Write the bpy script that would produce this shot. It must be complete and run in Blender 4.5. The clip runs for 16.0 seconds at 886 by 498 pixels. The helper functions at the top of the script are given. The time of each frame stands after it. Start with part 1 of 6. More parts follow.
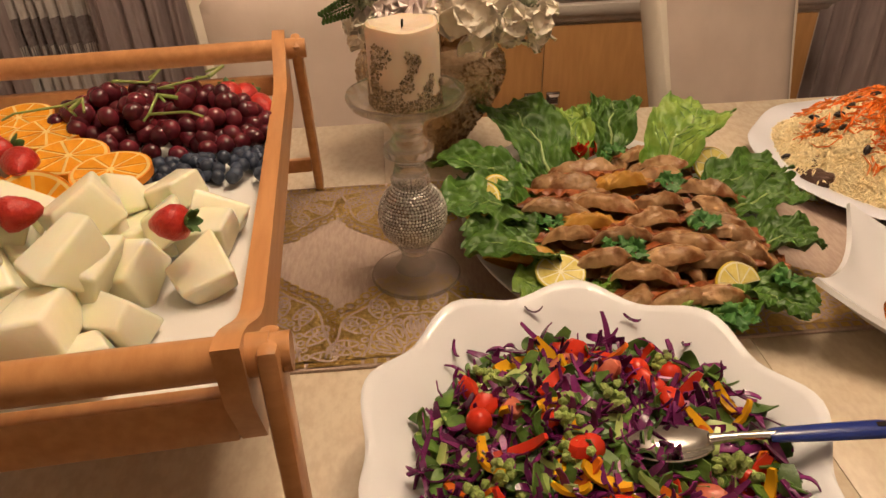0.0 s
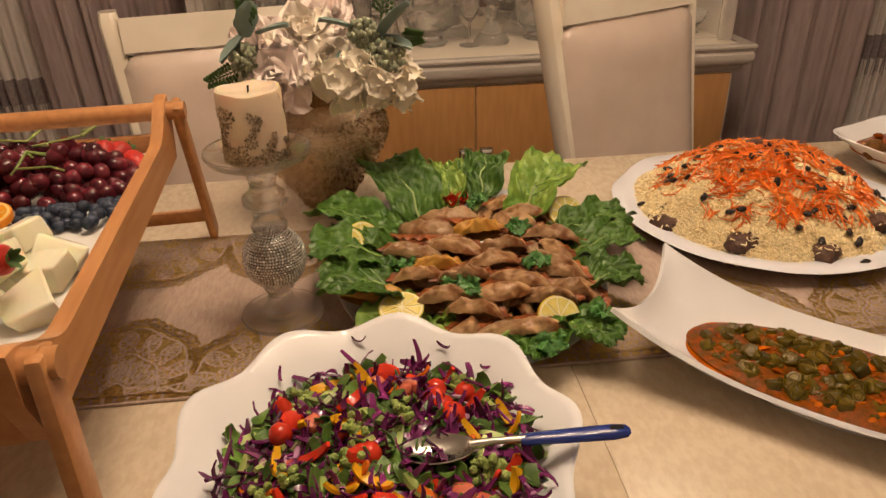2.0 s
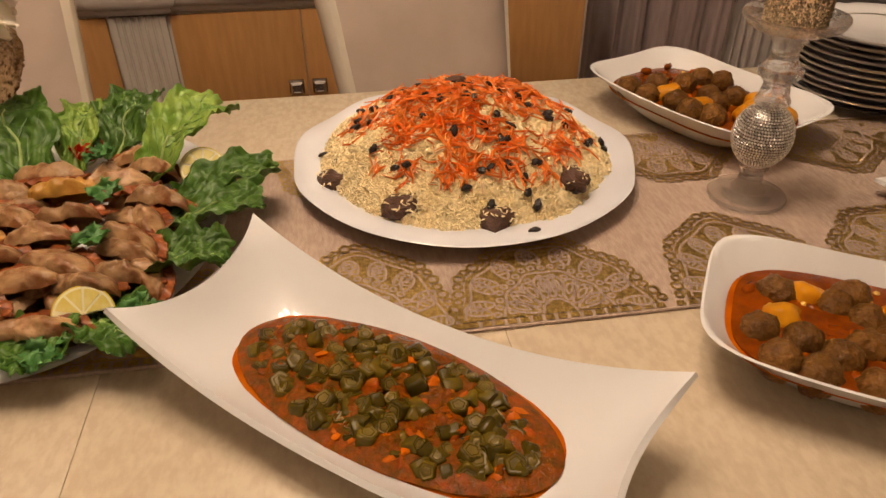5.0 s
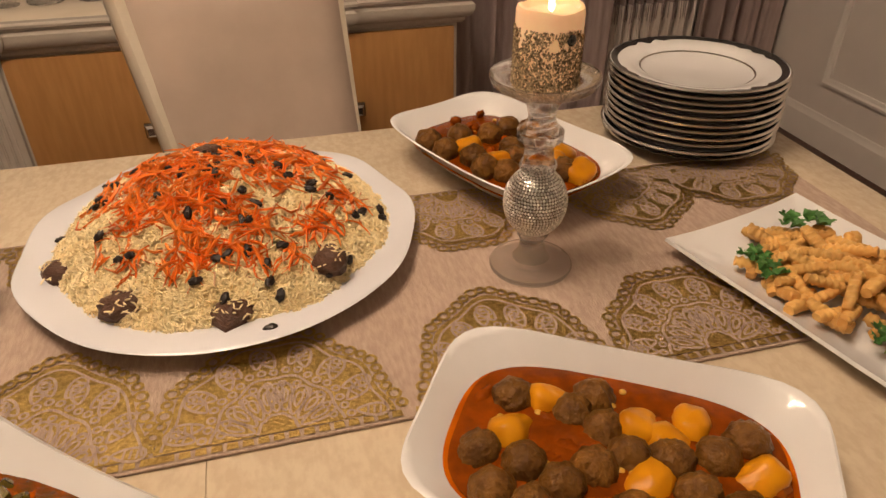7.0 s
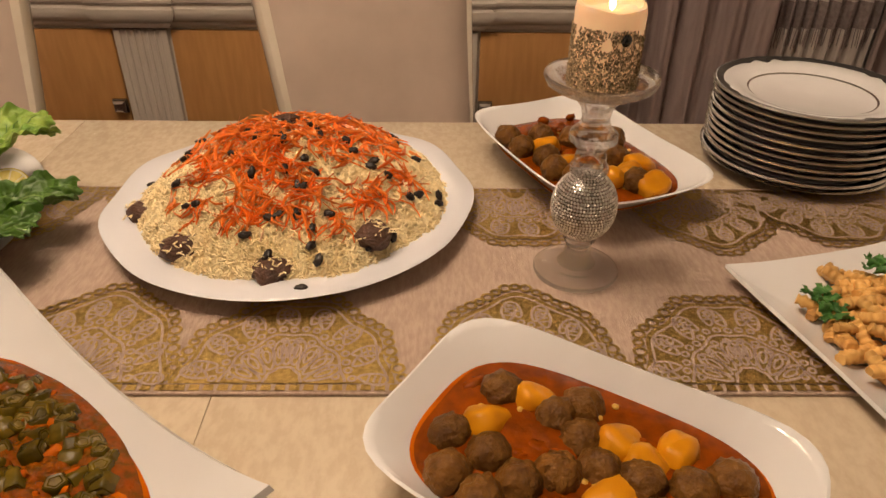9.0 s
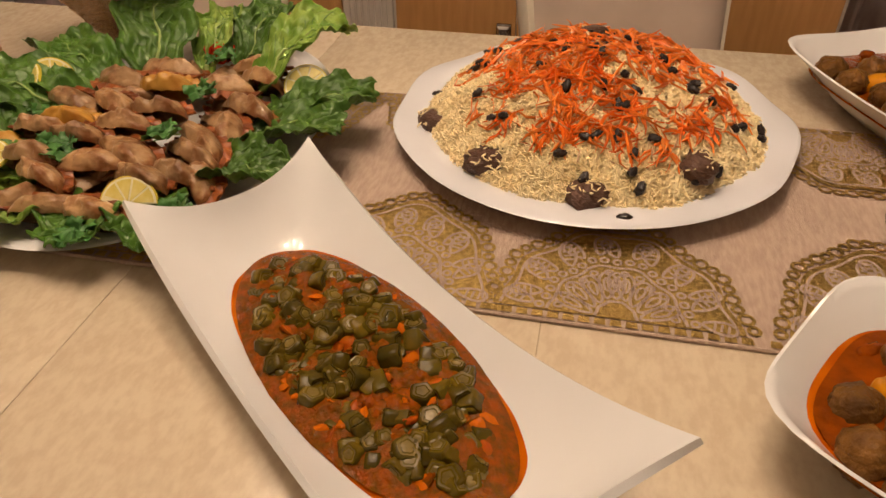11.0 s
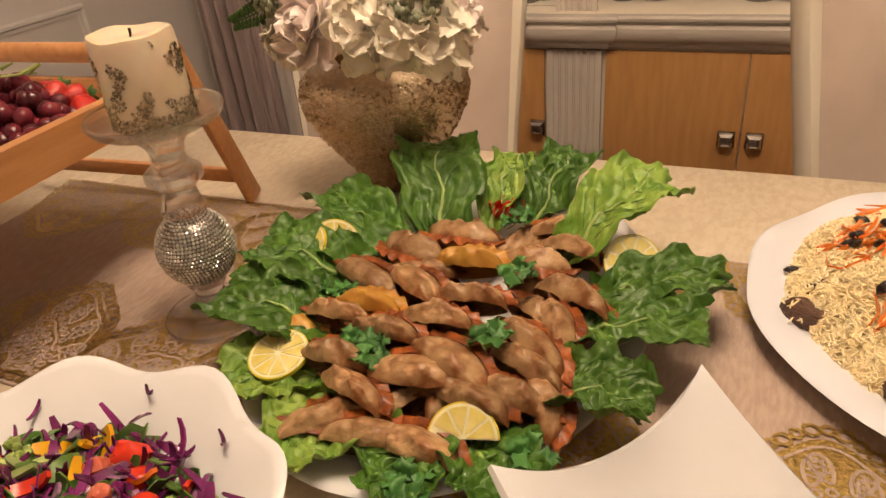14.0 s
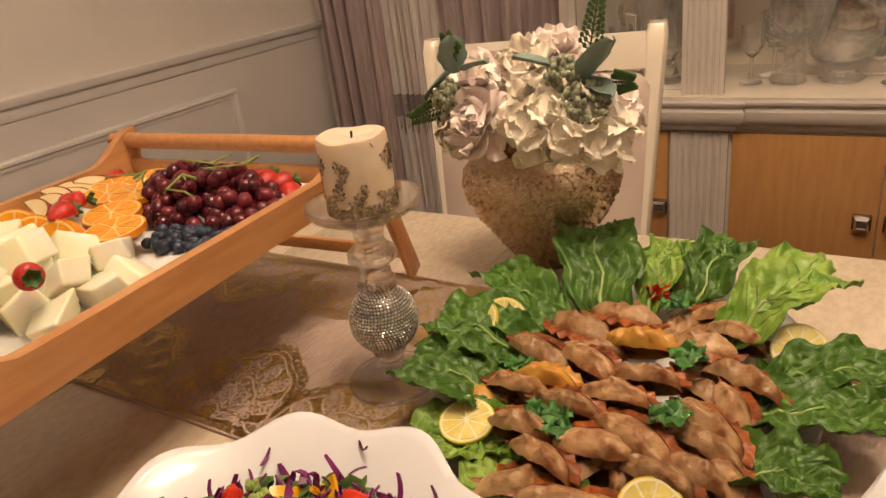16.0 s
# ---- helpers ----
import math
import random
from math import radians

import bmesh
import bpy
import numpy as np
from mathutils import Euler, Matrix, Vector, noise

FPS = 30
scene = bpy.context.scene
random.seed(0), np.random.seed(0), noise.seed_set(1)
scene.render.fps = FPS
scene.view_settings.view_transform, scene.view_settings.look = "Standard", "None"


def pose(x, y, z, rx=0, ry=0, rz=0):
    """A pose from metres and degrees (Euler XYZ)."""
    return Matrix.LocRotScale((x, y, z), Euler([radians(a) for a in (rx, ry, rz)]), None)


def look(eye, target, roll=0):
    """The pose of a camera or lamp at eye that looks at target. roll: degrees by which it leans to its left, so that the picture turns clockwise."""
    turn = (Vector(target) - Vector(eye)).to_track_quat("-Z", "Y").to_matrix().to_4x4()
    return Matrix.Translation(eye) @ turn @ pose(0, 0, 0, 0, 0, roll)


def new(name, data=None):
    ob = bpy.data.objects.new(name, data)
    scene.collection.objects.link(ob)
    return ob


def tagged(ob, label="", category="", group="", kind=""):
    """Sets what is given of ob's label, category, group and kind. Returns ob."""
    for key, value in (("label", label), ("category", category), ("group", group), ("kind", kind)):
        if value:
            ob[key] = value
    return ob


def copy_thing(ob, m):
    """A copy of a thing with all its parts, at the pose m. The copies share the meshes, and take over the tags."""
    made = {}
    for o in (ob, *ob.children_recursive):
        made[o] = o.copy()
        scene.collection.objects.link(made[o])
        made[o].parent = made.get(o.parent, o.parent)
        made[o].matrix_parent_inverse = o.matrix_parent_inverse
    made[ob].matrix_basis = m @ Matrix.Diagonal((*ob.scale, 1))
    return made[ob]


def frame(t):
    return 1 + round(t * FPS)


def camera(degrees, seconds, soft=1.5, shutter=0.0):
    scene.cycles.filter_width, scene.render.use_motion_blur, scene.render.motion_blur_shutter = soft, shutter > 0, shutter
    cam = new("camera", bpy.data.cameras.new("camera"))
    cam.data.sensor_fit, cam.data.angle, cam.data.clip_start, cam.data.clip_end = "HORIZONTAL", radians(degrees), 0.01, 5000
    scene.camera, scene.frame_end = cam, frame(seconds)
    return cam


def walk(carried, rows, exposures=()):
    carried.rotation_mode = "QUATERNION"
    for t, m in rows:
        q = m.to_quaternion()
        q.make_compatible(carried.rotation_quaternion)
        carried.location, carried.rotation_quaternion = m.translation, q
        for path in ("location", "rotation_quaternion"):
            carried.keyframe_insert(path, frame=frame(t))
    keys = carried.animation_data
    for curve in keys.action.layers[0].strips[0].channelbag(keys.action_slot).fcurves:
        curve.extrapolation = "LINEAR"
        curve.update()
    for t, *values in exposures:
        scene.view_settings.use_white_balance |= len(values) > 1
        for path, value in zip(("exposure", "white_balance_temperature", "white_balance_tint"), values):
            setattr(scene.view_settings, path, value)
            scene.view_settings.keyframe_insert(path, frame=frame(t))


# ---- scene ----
cam = camera(65.1, 16.0)
PATH = [
    (0, (0.069, 0.023, 1.238), (0.174, 1.695, 0.146), -2.0),
    (0.5, (0.118, -0.008, 1.238), (0.248, 1.666, 0.152), -1.4),
    (1, (0.157, -0.035, 1.249), (0.284, 1.669, 0.208), -1.3),
    (1.5, (0.19, -0.056, 1.259), (0.324, 1.675, 0.266), -1.4),
    (2, (0.218, -0.071, 1.262), (0.384, 1.677, 0.303), -1.7),
    (2.5, (0.263, -0.05, 1.248), (0.501, 1.685, 0.282), -1.4),
    (3, (0.316, -0.031, 1.235), (0.608, 1.678, 0.237), -0.9),
    (3.5, (0.378, -0.013, 1.234), (0.7, 1.664, 0.193), 0.0),
    (5.8, (0.783, 0.097, 1.195), (1.025, 1.71, 0.038), -0.3),
    (6, (0.802, 0.109, 1.2), (1.086, 1.715, 0.042), -0.1),
    (6.5, (0.845, 0.133, 1.205), (1.221, 1.734, 0.068), -0.4),
    (7, (0.898, 0.129, 1.218), (1.321, 1.746, 0.12), -0.2),
    (7.5, (0.987, 0.119, 1.23), (1.388, 1.768, 0.172), 0.4),
    (8, (1.036, 0.113, 1.221), (1.324, 1.795, 0.178), 0.9),
    (8.5, (1.028, 0.102, 1.214), (1.184, 1.796, 0.162), 1.0),
    (9, (1.003, 0.099, 1.205), (1.035, 1.779, 0.12), 0.8),
    (9.5, (0.961, 0.103, 1.194), (0.88, 1.763, 0.081), 0.3),
    (10, (0.899, 0.108, 1.188), (0.72, 1.738, 0.043), -0.2),
    (10.2, (0.879, 0.11, 1.186), (0.655, 1.725, 0.028), -0.7),
    (12.3, (0.701, 0.19, 1.11), (0.188, 1.612, -0.2), -1.4),
    (12.5, (0.673, 0.203, 1.111), (0.119, 1.611, -0.196), -2.3),
    (13, (0.602, 0.222, 1.118), (-0.032, 1.643, -0.139), -3.6),
    (13.5, (0.574, 0.241, 1.131), (-0.134, 1.711, -0.026), -5.1),
    (14, (0.572, 0.259, 1.177), (-0.171, 1.809, 0.153), -5.8),
    (14.5, (0.572, 0.257, 1.213), (-0.195, 1.871, 0.315), -6.3),
    (15, (0.567, 0.248, 1.232), (-0.245, 1.884, 0.417), -6.6),
    (15.5, (0.546, 0.213, 1.232), (-0.361, 1.808, 0.436), -7.1),
    (16, (0.527, 0.178, 1.226), (-0.485, 1.696, 0.406), -7.6),
]
walk(cam, [(t, look(eye, target, roll)) for t, eye, target, roll in PATH],
     exposures=[(0.0, -0.18), (3.5, -0.19), (10.0, -0.18), (12.5, -0.27), (13.5, -0.05), (14.5, 0.11), (16.0, 0.07)])

# ---- light ----
world = bpy.data.worlds.new("world")
scene.world = world
world.use_nodes = True
world.node_tree.nodes["Background"].inputs[0].default_value = (1.0, 0.88, 0.75, 1)
world.node_tree.nodes["Background"].inputs[1].default_value = 0.02
BULB = 232.0
LAMP_TINT = (1.0, 0.76, 0.54)


# ---- materials ----
def mat(name, color, rough=0.5, metal=0.0, color2=None, scale=30.0, detail=4.0, bump=0.0, bump_scale=None, spec=0.5,
        sss=0.0, coat=0.0, trans=0.0, ior=1.45, jitter=0.0, stretch=(1, 1, 1), lo=0.35, hi=0.65, rough2=None, dist=0.002):
    """A principled material: two colours mixed by noise, a second finer noise for bump, brightness jitter per object."""
    m = bpy.data.materials.new(name)
    m.use_nodes = True
    nt = m.node_tree
    b = nt.nodes["Principled BSDF"]
    b.inputs["Roughness"].default_value, b.inputs["Metallic"].default_value = rough, metal
    b.inputs["Specular IOR Level"].default_value, b.inputs["IOR"].default_value = spec, ior
    b.inputs["Coat Weight"].default_value, b.inputs["Transmission Weight"].default_value = coat, trans
    if sss:
        b.inputs["Subsurface Weight"].default_value = sss
        b.inputs["Subsurface Radius"].default_value = (0.01, 0.006, 0.003)
        b.inputs["Subsurface Scale"].default_value = 1.0
    tc = nt.nodes.new("ShaderNodeTexCoord")
    mp = nt.nodes.new("ShaderNodeMapping")
    mp.inputs["Scale"].default_value = stretch
    nt.links.new(tc.outputs["Object"], mp.inputs[0])
    n1 = nt.nodes.new("ShaderNodeTexNoise")
    n1.inputs["Scale"].default_value, n1.inputs["Detail"].default_value = scale, detail
    nt.links.new(mp.outputs[0], n1.inputs["Vector"])
    ramp = nt.nodes.new("ShaderNodeValToRGB")
    ramp.color_ramp.elements[0].position, ramp.color_ramp.elements[1].position = lo, hi
    ramp.color_ramp.elements[0].color = (*color, 1)
    ramp.color_ramp.elements[1].color = (*(color2 or [c * 0.88 for c in color]), 1)
    nt.links.new(n1.outputs[0], ramp.inputs[0])
    col = ramp.outputs[0]
    if jitter:
        oi = nt.nodes.new("ShaderNodeObjectInfo")
        geo = nt.nodes.new("ShaderNodeNewGeometry")
        add = nt.nodes.new("ShaderNodeMath")
        nt.links.new(oi.outputs["Random"], add.inputs[0])
        nt.links.new(geo.outputs["Random Per Island"], add.inputs[1])
        fr = nt.nodes.new("ShaderNodeMath")
        fr.operation = "FRACT"
        nt.links.new(add.outputs[0], fr.inputs[0])
        mr = nt.nodes.new("ShaderNodeMapRange")
        mr.inputs["To Min"].default_value, mr.inputs["To Max"].default_value = 1 - jitter, 1 + jitter
        nt.links.new(fr.outputs[0], mr.inputs["Value"])
        hs = nt.nodes.new("ShaderNodeHueSaturation")
        nt.links.new(mr.outputs[0], hs.inputs["Value"])
        nt.links.new(col, hs.inputs["Color"])
        col = hs.outputs[0]
    nt.links.new(col, b.inputs["Base Color"])
    if rough2 is not None:
        mr2 = nt.nodes.new("ShaderNodeMapRange")
        mr2.inputs["To Min"].default_value, mr2.inputs["To Max"].default_value = rough, rough2
        nt.links.new(n1.outputs[0], mr2.inputs["Value"])
        nt.links.new(mr2.outputs[0], b.inputs["Roughness"])
    if bump:
        n2 = nt.nodes.new("ShaderNodeTexNoise")
        n2.inputs["Scale"].default_value, n2.inputs["Detail"].default_value = bump_scale or scale * 4, 5
        nt.links.new(mp.outputs[0], n2.inputs["Vector"])
        bp = nt.nodes.new("ShaderNodeBump")
        bp.inputs["Strength"].default_value, bp.inputs["Distance"].default_value = bump, dist
        nt.links.new(n2.outputs[0], bp.inputs["Height"])
        nt.links.new(bp.outputs[0], b.inputs["Normal"])
    return m


def glow(m, color, strength):
    b = m.node_tree.nodes["Principled BSDF"]
    b.inputs["Emission Color"].default_value, b.inputs["Emission Strength"].default_value = (*color, 1), strength
    return m


WALL = mat("wall_paint", (0.83, 0.77, 0.71), 0.5, color2=(0.79, 0.73, 0.67), scale=3, bump=0.08, bump_scale=160)
WAINSCOT = mat("wainscot_paint", (0.82, 0.77, 0.74), 0.36, color2=(0.78, 0.73, 0.70), scale=4, bump=0.05, bump_scale=120)
CEILING = mat("ceiling_paint", (0.86, 0.83, 0.79), 0.8, scale=3)
FLOOR = mat("floor_wood", (0.05, 0.018, 0.010), 0.3, color2=(0.085, 0.03, 0.017), scale=6, stretch=(1, 9, 1), bump=0.1)
MARBLE = mat("cream_marble", (0.60, 0.49, 0.36), 0.18, color2=(0.67, 0.57, 0.43), scale=130, detail=7, rough2=0.30,
             lo=0.38, hi=0.62, stretch=(1, 0.55, 1), jitter=0.03)
GROUT = mat("joint_tan", (0.55, 0.44, 0.31), 0.7)
LINEN = mat("linen", (0.50, 0.385, 0.315), 0.85, color2=(0.42, 0.310, 0.250), scale=260, detail=3, bump=0.5, bump_scale=700, stretch=(1, 0.25, 1), dist=0.0008)
FOIL = mat("gold_foil", (0.60, 0.42, 0.14), 0.36, metal=0.9, color2=(0.44, 0.30, 0.10), scale=160, bump=0.7, bump_scale=300, dist=0.0012)
PORCELAIN = mat("white_porcelain", (0.83, 0.83, 0.85), 0.09, color2=(0.80, 0.80, 0.82), scale=8, coat=0.4)
MELAMINE = mat("white_glazed_china", (0.80, 0.81, 0.88), 0.14, color2=(0.78, 0.79, 0.86), scale=9, coat=0.3)
BLACKBAND = mat("black_rim", (0.012, 0.012, 0.014), 0.15, color2=(0.02, 0.02, 0.02), coat=0.4)
SILVER = mat("silver_line", (0.72, 0.70, 0.68), 0.2, metal=1.0)
STEEL = mat("steel", (0.62, 0.60, 0.57), 0.2, metal=1.0, color2=(0.55, 0.53, 0.5), scale=20)
BLUEPLASTIC = mat("blue_plastic", (0.012, 0.03, 0.20), 0.25, color2=(0.016, 0.036, 0.22), coat=0.3)
GLASS = mat("clear_glass", (1.0, 1.0, 1.0), 0.0, color2=(1.0, 1.0, 1.0), trans=1.0, ior=1.45)


def clearer(m, share):
    """Lets a share of the light go straight through, as thin glass does."""
    nt = m.node_tree
    mix, tr = nt.nodes.new("ShaderNodeMixShader"), nt.nodes.new("ShaderNodeBsdfTransparent")
    out = nt.nodes["Material Output"]
    mix.inputs[0].default_value = share
    nt.links.new(nt.nodes["Principled BSDF"].outputs[0], mix.inputs[1])
    nt.links.new(tr.outputs[0], mix.inputs[2])
    nt.links.new(mix.outputs[0], out.inputs["Surface"])


clearer(GLASS, 0.42)
CRYSTAL = mat("cut_crystal", (0.99, 0.99, 0.98), 0.01, color2=(1.0, 1.0, 1.0), trans=0.97, ior=1.5)
clearer(CRYSTAL, 0.2)
PANE = mat("pane_glass", (0.97, 0.97, 0.96), 0.02, color2=(0.96, 0.96, 0.95), trans=1.0, ior=1.1)
WAX = mat("ivory_wax", (0.80, 0.66, 0.50), 0.42, color2=(0.74, 0.60, 0.45), scale=25, sss=0.4, bump=0.1)
# Emission in the lit candle's wax stands in for flame light shining through it.
WAX_LIT = glow(mat("glowing_wax", (0.82, 0.62, 0.42), 0.42, color2=(0.76, 0.56, 0.38), scale=25, sss=0.5, bump=0.1), (1.0, 0.55, 0.25), 0.32)
FLAME = glow(mat("flame", (1, 0.8, 0.5), 0.5), (1.0, 0.72, 0.38), 9.0)
WICK = mat("wick", (0.01, 0.01, 0.01), 0.9)
GLITTER = mat("crushed_glitter", (0.24, 0.175, 0.10), 0.34, metal=0.7, color2=(0.60, 0.47, 0.31), scale=500, jitter=0.6, bump=0.3)
RHINE = mat("rhinestones", (0.86, 0.84, 0.82), 0.28, metal=1.0, color2=(0.66, 0.64, 0.63), scale=400, jitter=0.3)
BEECH = mat("beech_wood", (0.56, 0.27, 0.105), 0.36, color2=(0.47, 0.21, 0.075), scale=14, stretch=(7, 0.8, 7), bump=0.06, bump_scale=90, jitter=0.05, coat=0.15)
TRAYWHITE = mat("white_liner", (0.78, 0.77, 0.74), 0.55, color2=(0.74, 0.73, 0.70), scale=9, bump=0.06)
LACQUER = mat("cream_lacquer", (0.86, 0.79, 0.67), 0.16, color2=(0.78, 0.70, 0.57), scale=6, coat=0.6)
VINYL = mat("pad_vinyl", (0.68, 0.56, 0.48), 0.22, color2=(0.62, 0.505, 0.43), scale=9, bump=0.16, bump_scale=18, coat=0.6, dist=0.006)
PIPING = mat("pad_piping", (0.16, 0.12, 0.10), 0.5)
CABINET = mat("silver_beige_paint", (0.66, 0.605, 0.545), 0.22, color2=(0.62, 0.565, 0.505), scale=7, coat=0.4)
CABDOOR = mat("maple_veneer", (0.54, 0.285, 0.105), 0.30, color2=(0.47, 0.240, 0.085), scale=9, stretch=(6, 1, 0.8), bump=0.03, jitter=0.04)
CABTOP = mat("cream_shelf", (0.82, 0.74, 0.62), 0.15, color2=(0.78, 0.70, 0.58), scale=14)
CABBACK = mat("cabinet_mirror", (0.80, 0.78, 0.75), 0.03, metal=1.0, color2=(0.79, 0.77, 0.74), scale=6)
PEWTER = mat("pewter", (0.34, 0.31, 0.28), 0.26, metal=1.0, color2=(0.24, 0.22, 0.2), scale=60)
DRAPE = mat("mauve_drape", (0.36, 0.285, 0.275), 0.55, color2=(0.43, 0.345, 0.335), scale=20, stretch=(3, 3, 0.4), bump=0.15, bump_scale=200)
SHEER = mat("sheer_curtain", (0.72, 0.66, 0.62), 0.7, color2=(0.62, 0.56, 0.52), scale=30, stretch=(3, 3, 0.4), bump=0.1, bump_scale=200)
LACE = mat("lace_band", (0.24, 0.19, 0.19), 0.8, color2=(0.32, 0.27, 0.26), scale=70, bump=0.4)
WHITETRIM = mat("white_trim", (0.84, 0.80, 0.77), 0.34, color2=(0.80, 0.76, 0.73), scale=5)
DARKWOOD = mat("dark_table_wood", (0.50, 0.40, 0.29), 0.3, color2=(0.44, 0.35, 0.25))
VASEGOLD = mat("champagne_mosaic", (0.80, 0.64, 0.45), 0.26, metal=0.75, color2=(0.58, 0.43, 0.28), scale=120, detail=6, bump=0.9, bump_scale=210, stretch=(1, 1, 2.2), dist=0.002, jitter=0.15)
# food
MELON = mat("melon", (0.90, 0.87, 0.70), 0.26, sss=0.3, color2=(0.84, 0.80, 0.56), scale=16, bump=0.2, bump_scale=90, jitter=0.07)
GRAPE = mat("grape", (0.16, 0.018, 0.026), 0.24, color2=(0.075, 0.009, 0.018), scale=45, jitter=0.45, bump=0.03)
BLUEBERRY = mat("blueberry", (0.022, 0.032, 0.062), 0.5, color2=(0.050, 0.065, 0.105), scale=90, jitter=0.35, bump=0.1)
STEM = mat("green_stem", (0.22, 0.30, 0.07), 0.5, color2=(0.30, 0.34, 0.10), scale=60)
STRAW = mat("strawberry", (0.52, 0.035, 0.022), 0.28, color2=(0.42, 0.018, 0.016), scale=170, bump=0.5, bump_scale=330, jitter=0.12)
STRAWCUT = mat("strawberry_flesh", (0.72, 0.22, 0.15), 0.3, color2=(0.62, 0.07, 0.05), scale=55)
SEPAL = mat("sepal", (0.045, 0.10, 0.018), 0.55, color2=(0.065, 0.14, 0.028), scale=60)
ORANGEPEEL = mat("orange_peel", (0.82, 0.30, 0.015), 0.36, color2=(0.75, 0.25, 0.01), scale=40, bump=0.3, bump_scale=320)
ORANGEPITH = mat("orange_pith", (0.86, 0.62, 0.22), 0.5, scale=60)
ORANGEFLESH = mat("orange_flesh", (0.80, 0.29, 0.010), 0.22, color2=(0.86, 0.38, 0.025), scale=95, bump=0.4, bump_scale=180)
APPLE = mat("apple_flesh", (0.78, 0.64, 0.36), 0.4, color2=(0.72, 0.57, 0.30), scale=30)
APPLESKIN = mat("apple_skin", (0.20, 0.018, 0.015), 0.2, color2=(0.30, 0.04, 0.02), scale=30)
LEAF = mat("lettuce", (0.042, 0.112, 0.010), 0.38, color2=(0.080, 0.175, 0.020), scale=40, detail=7, bump=0.8, bump_scale=85, jitter=0.2, dist=0.0035)
LEAFPALE = mat("lettuce_pale", (0.11, 0.235, 0.022), 0.38, color2=(0.27, 0.39, 0.070), scale=30, detail=7, bump=0.8, bump_scale=85, jitter=0.12, dist=0.0035)
RIBGREEN = mat("lettuce_vein", (0.075, 0.175, 0.028), 0.45, color2=(0.10, 0.21, 0.04), scale=40)
RIB = mat("lettuce_rib", (0.36, 0.46, 0.18), 0.4, color2=(0.26, 0.38, 0.10), scale=40)
PASTRY = mat("fried_pastry", (0.41, 0.250, 0.125), 0.28, color2=(0.21, 0.080, 0.025), scale=40, detail=9, bump=0.9, bump_scale=110, jitter=0.22, spec=0.5, lo=0.44, hi=0.60, dist=0.003)
PASTRYEDGE = mat("fried_crust", (0.36, 0.10, 0.022), 0.34, color2=(0.15, 0.036, 0.009), scale=60, bump=0.8, bump_scale=150, jitter=0.25)
PASTRYGOLD = mat("golden_pastry", (0.54, 0.31, 0.055), 0.38, color2=(0.42, 0.18, 0.025), scale=40, bump=0.4, bump_scale=140, jitter=0.08)
LEMONRIND = mat("lemon_rind", (0.75, 0.60, 0.06), 0.35, scale=60, bump=0.2, bump_scale=300)
LEMONPITH = mat("lemon_pith", (0.86, 0.81, 0.56), 0.5, scale=60)
LEMONFLESH = mat("lemon_flesh", (0.70, 0.57, 0.13), 0.22, color2=(0.78, 0.68, 0.27), scale=90, bump=0.2)
TOMATO = mat("tomato", (0.62, 0.040, 0.016), 0.18, color2=(0.52, 0.025, 0.010), scale=20, jitter=0.12)
TOMATOPINK = mat("tomato_flesh", (0.66, 0.20, 0.13), 0.25, color2=(0.55, 0.11, 0.06), scale=70, bump=0.3)
PARSLEY = mat("parsley", (0.045, 0.15, 0.028), 0.45, color2=(0.075, 0.21, 0.045), scale=60, bump=0.3, jitter=0.2)
RICE = mat("rice", (0.95, 0.82, 0.53), 0.5, color2=(0.91, 0.74, 0.43), scale=55, jitter=0.08, spec=0.3)
CARROT = mat("carrot", (0.84, 0.165, 0.012), 0.32, color2=(0.88, 0.28, 0.045), scale=40, jitter=0.2)
ALMOND = mat("almond_sliver", (0.72, 0.50, 0.32), 0.45, color2=(0.66, 0.42, 0.26), scale=40, jitter=0.1)
RAISIN = mat("raisin", (0.016, 0.010, 0.010), 0.34, color2=(0.03, 0.018, 0.014), scale=150, bump=0.8, bump_scale=260)
MEAT = mat("braised_meat", (0.13, 0.060, 0.035), 0.42, color2=(0.085, 0.038, 0.024), scale=60, bump=0.8, bump_scale=170, stretch=(1, 1, 3), dist=0.004)
MEATBALL = mat("meatball", (0.19, 0.084, 0.016), 0.34, color2=(0.10, 0.040, 0.008), scale=80, detail=6, bump=1.0, bump_scale=130, jitter=0.2, dist=0.005, spec=0.2)
POTATO = mat("saffron_potato", (0.64, 0.27, 0.006), 0.28, color2=(0.50, 0.175, 0.004), scale=22, jitter=0.1, bump=0.15, spec=0.2)
CHICKPEA = mat("split_pea", (0.72, 0.42, 0.06), 0.35)
SAUCE = mat("tomato_gravy", (0.25, 0.048, 0.001), 0.08, spec=0.14, color2=(0.14, 0.027, 0.001), scale=60, detail=8, bump=0.5, bump_scale=110, dist=0.003)
OIL = mat("red_oil", (0.50, 0.115, 0.001), 0.06, spec=0.12, color2=(0.38, 0.070, 0.001), scale=30)
OKRASAUCE = mat("okra_gravy", (0.25, 0.050, 0.001), 0.12, color2=(0.12, 0.045, 0.002), scale=120, detail=7, bump=0.9, bump_scale=150, dist=0.004, spec=0.14)
TOMATOCOOKED = mat("cooked_tomato", (0.36, 0.055, 0.003), 0.18, color2=(0.30, 0.085, 0.004), scale=60, bump=0.5, bump_scale=160, spec=0.12)
OKRA = mat("okra", (0.110, 0.068, 0.003), 0.20, spec=0.22, color2=(0.060, 0.046, 0.004), scale=45, jitter=0.4, bump=0.5, bump_scale=140)
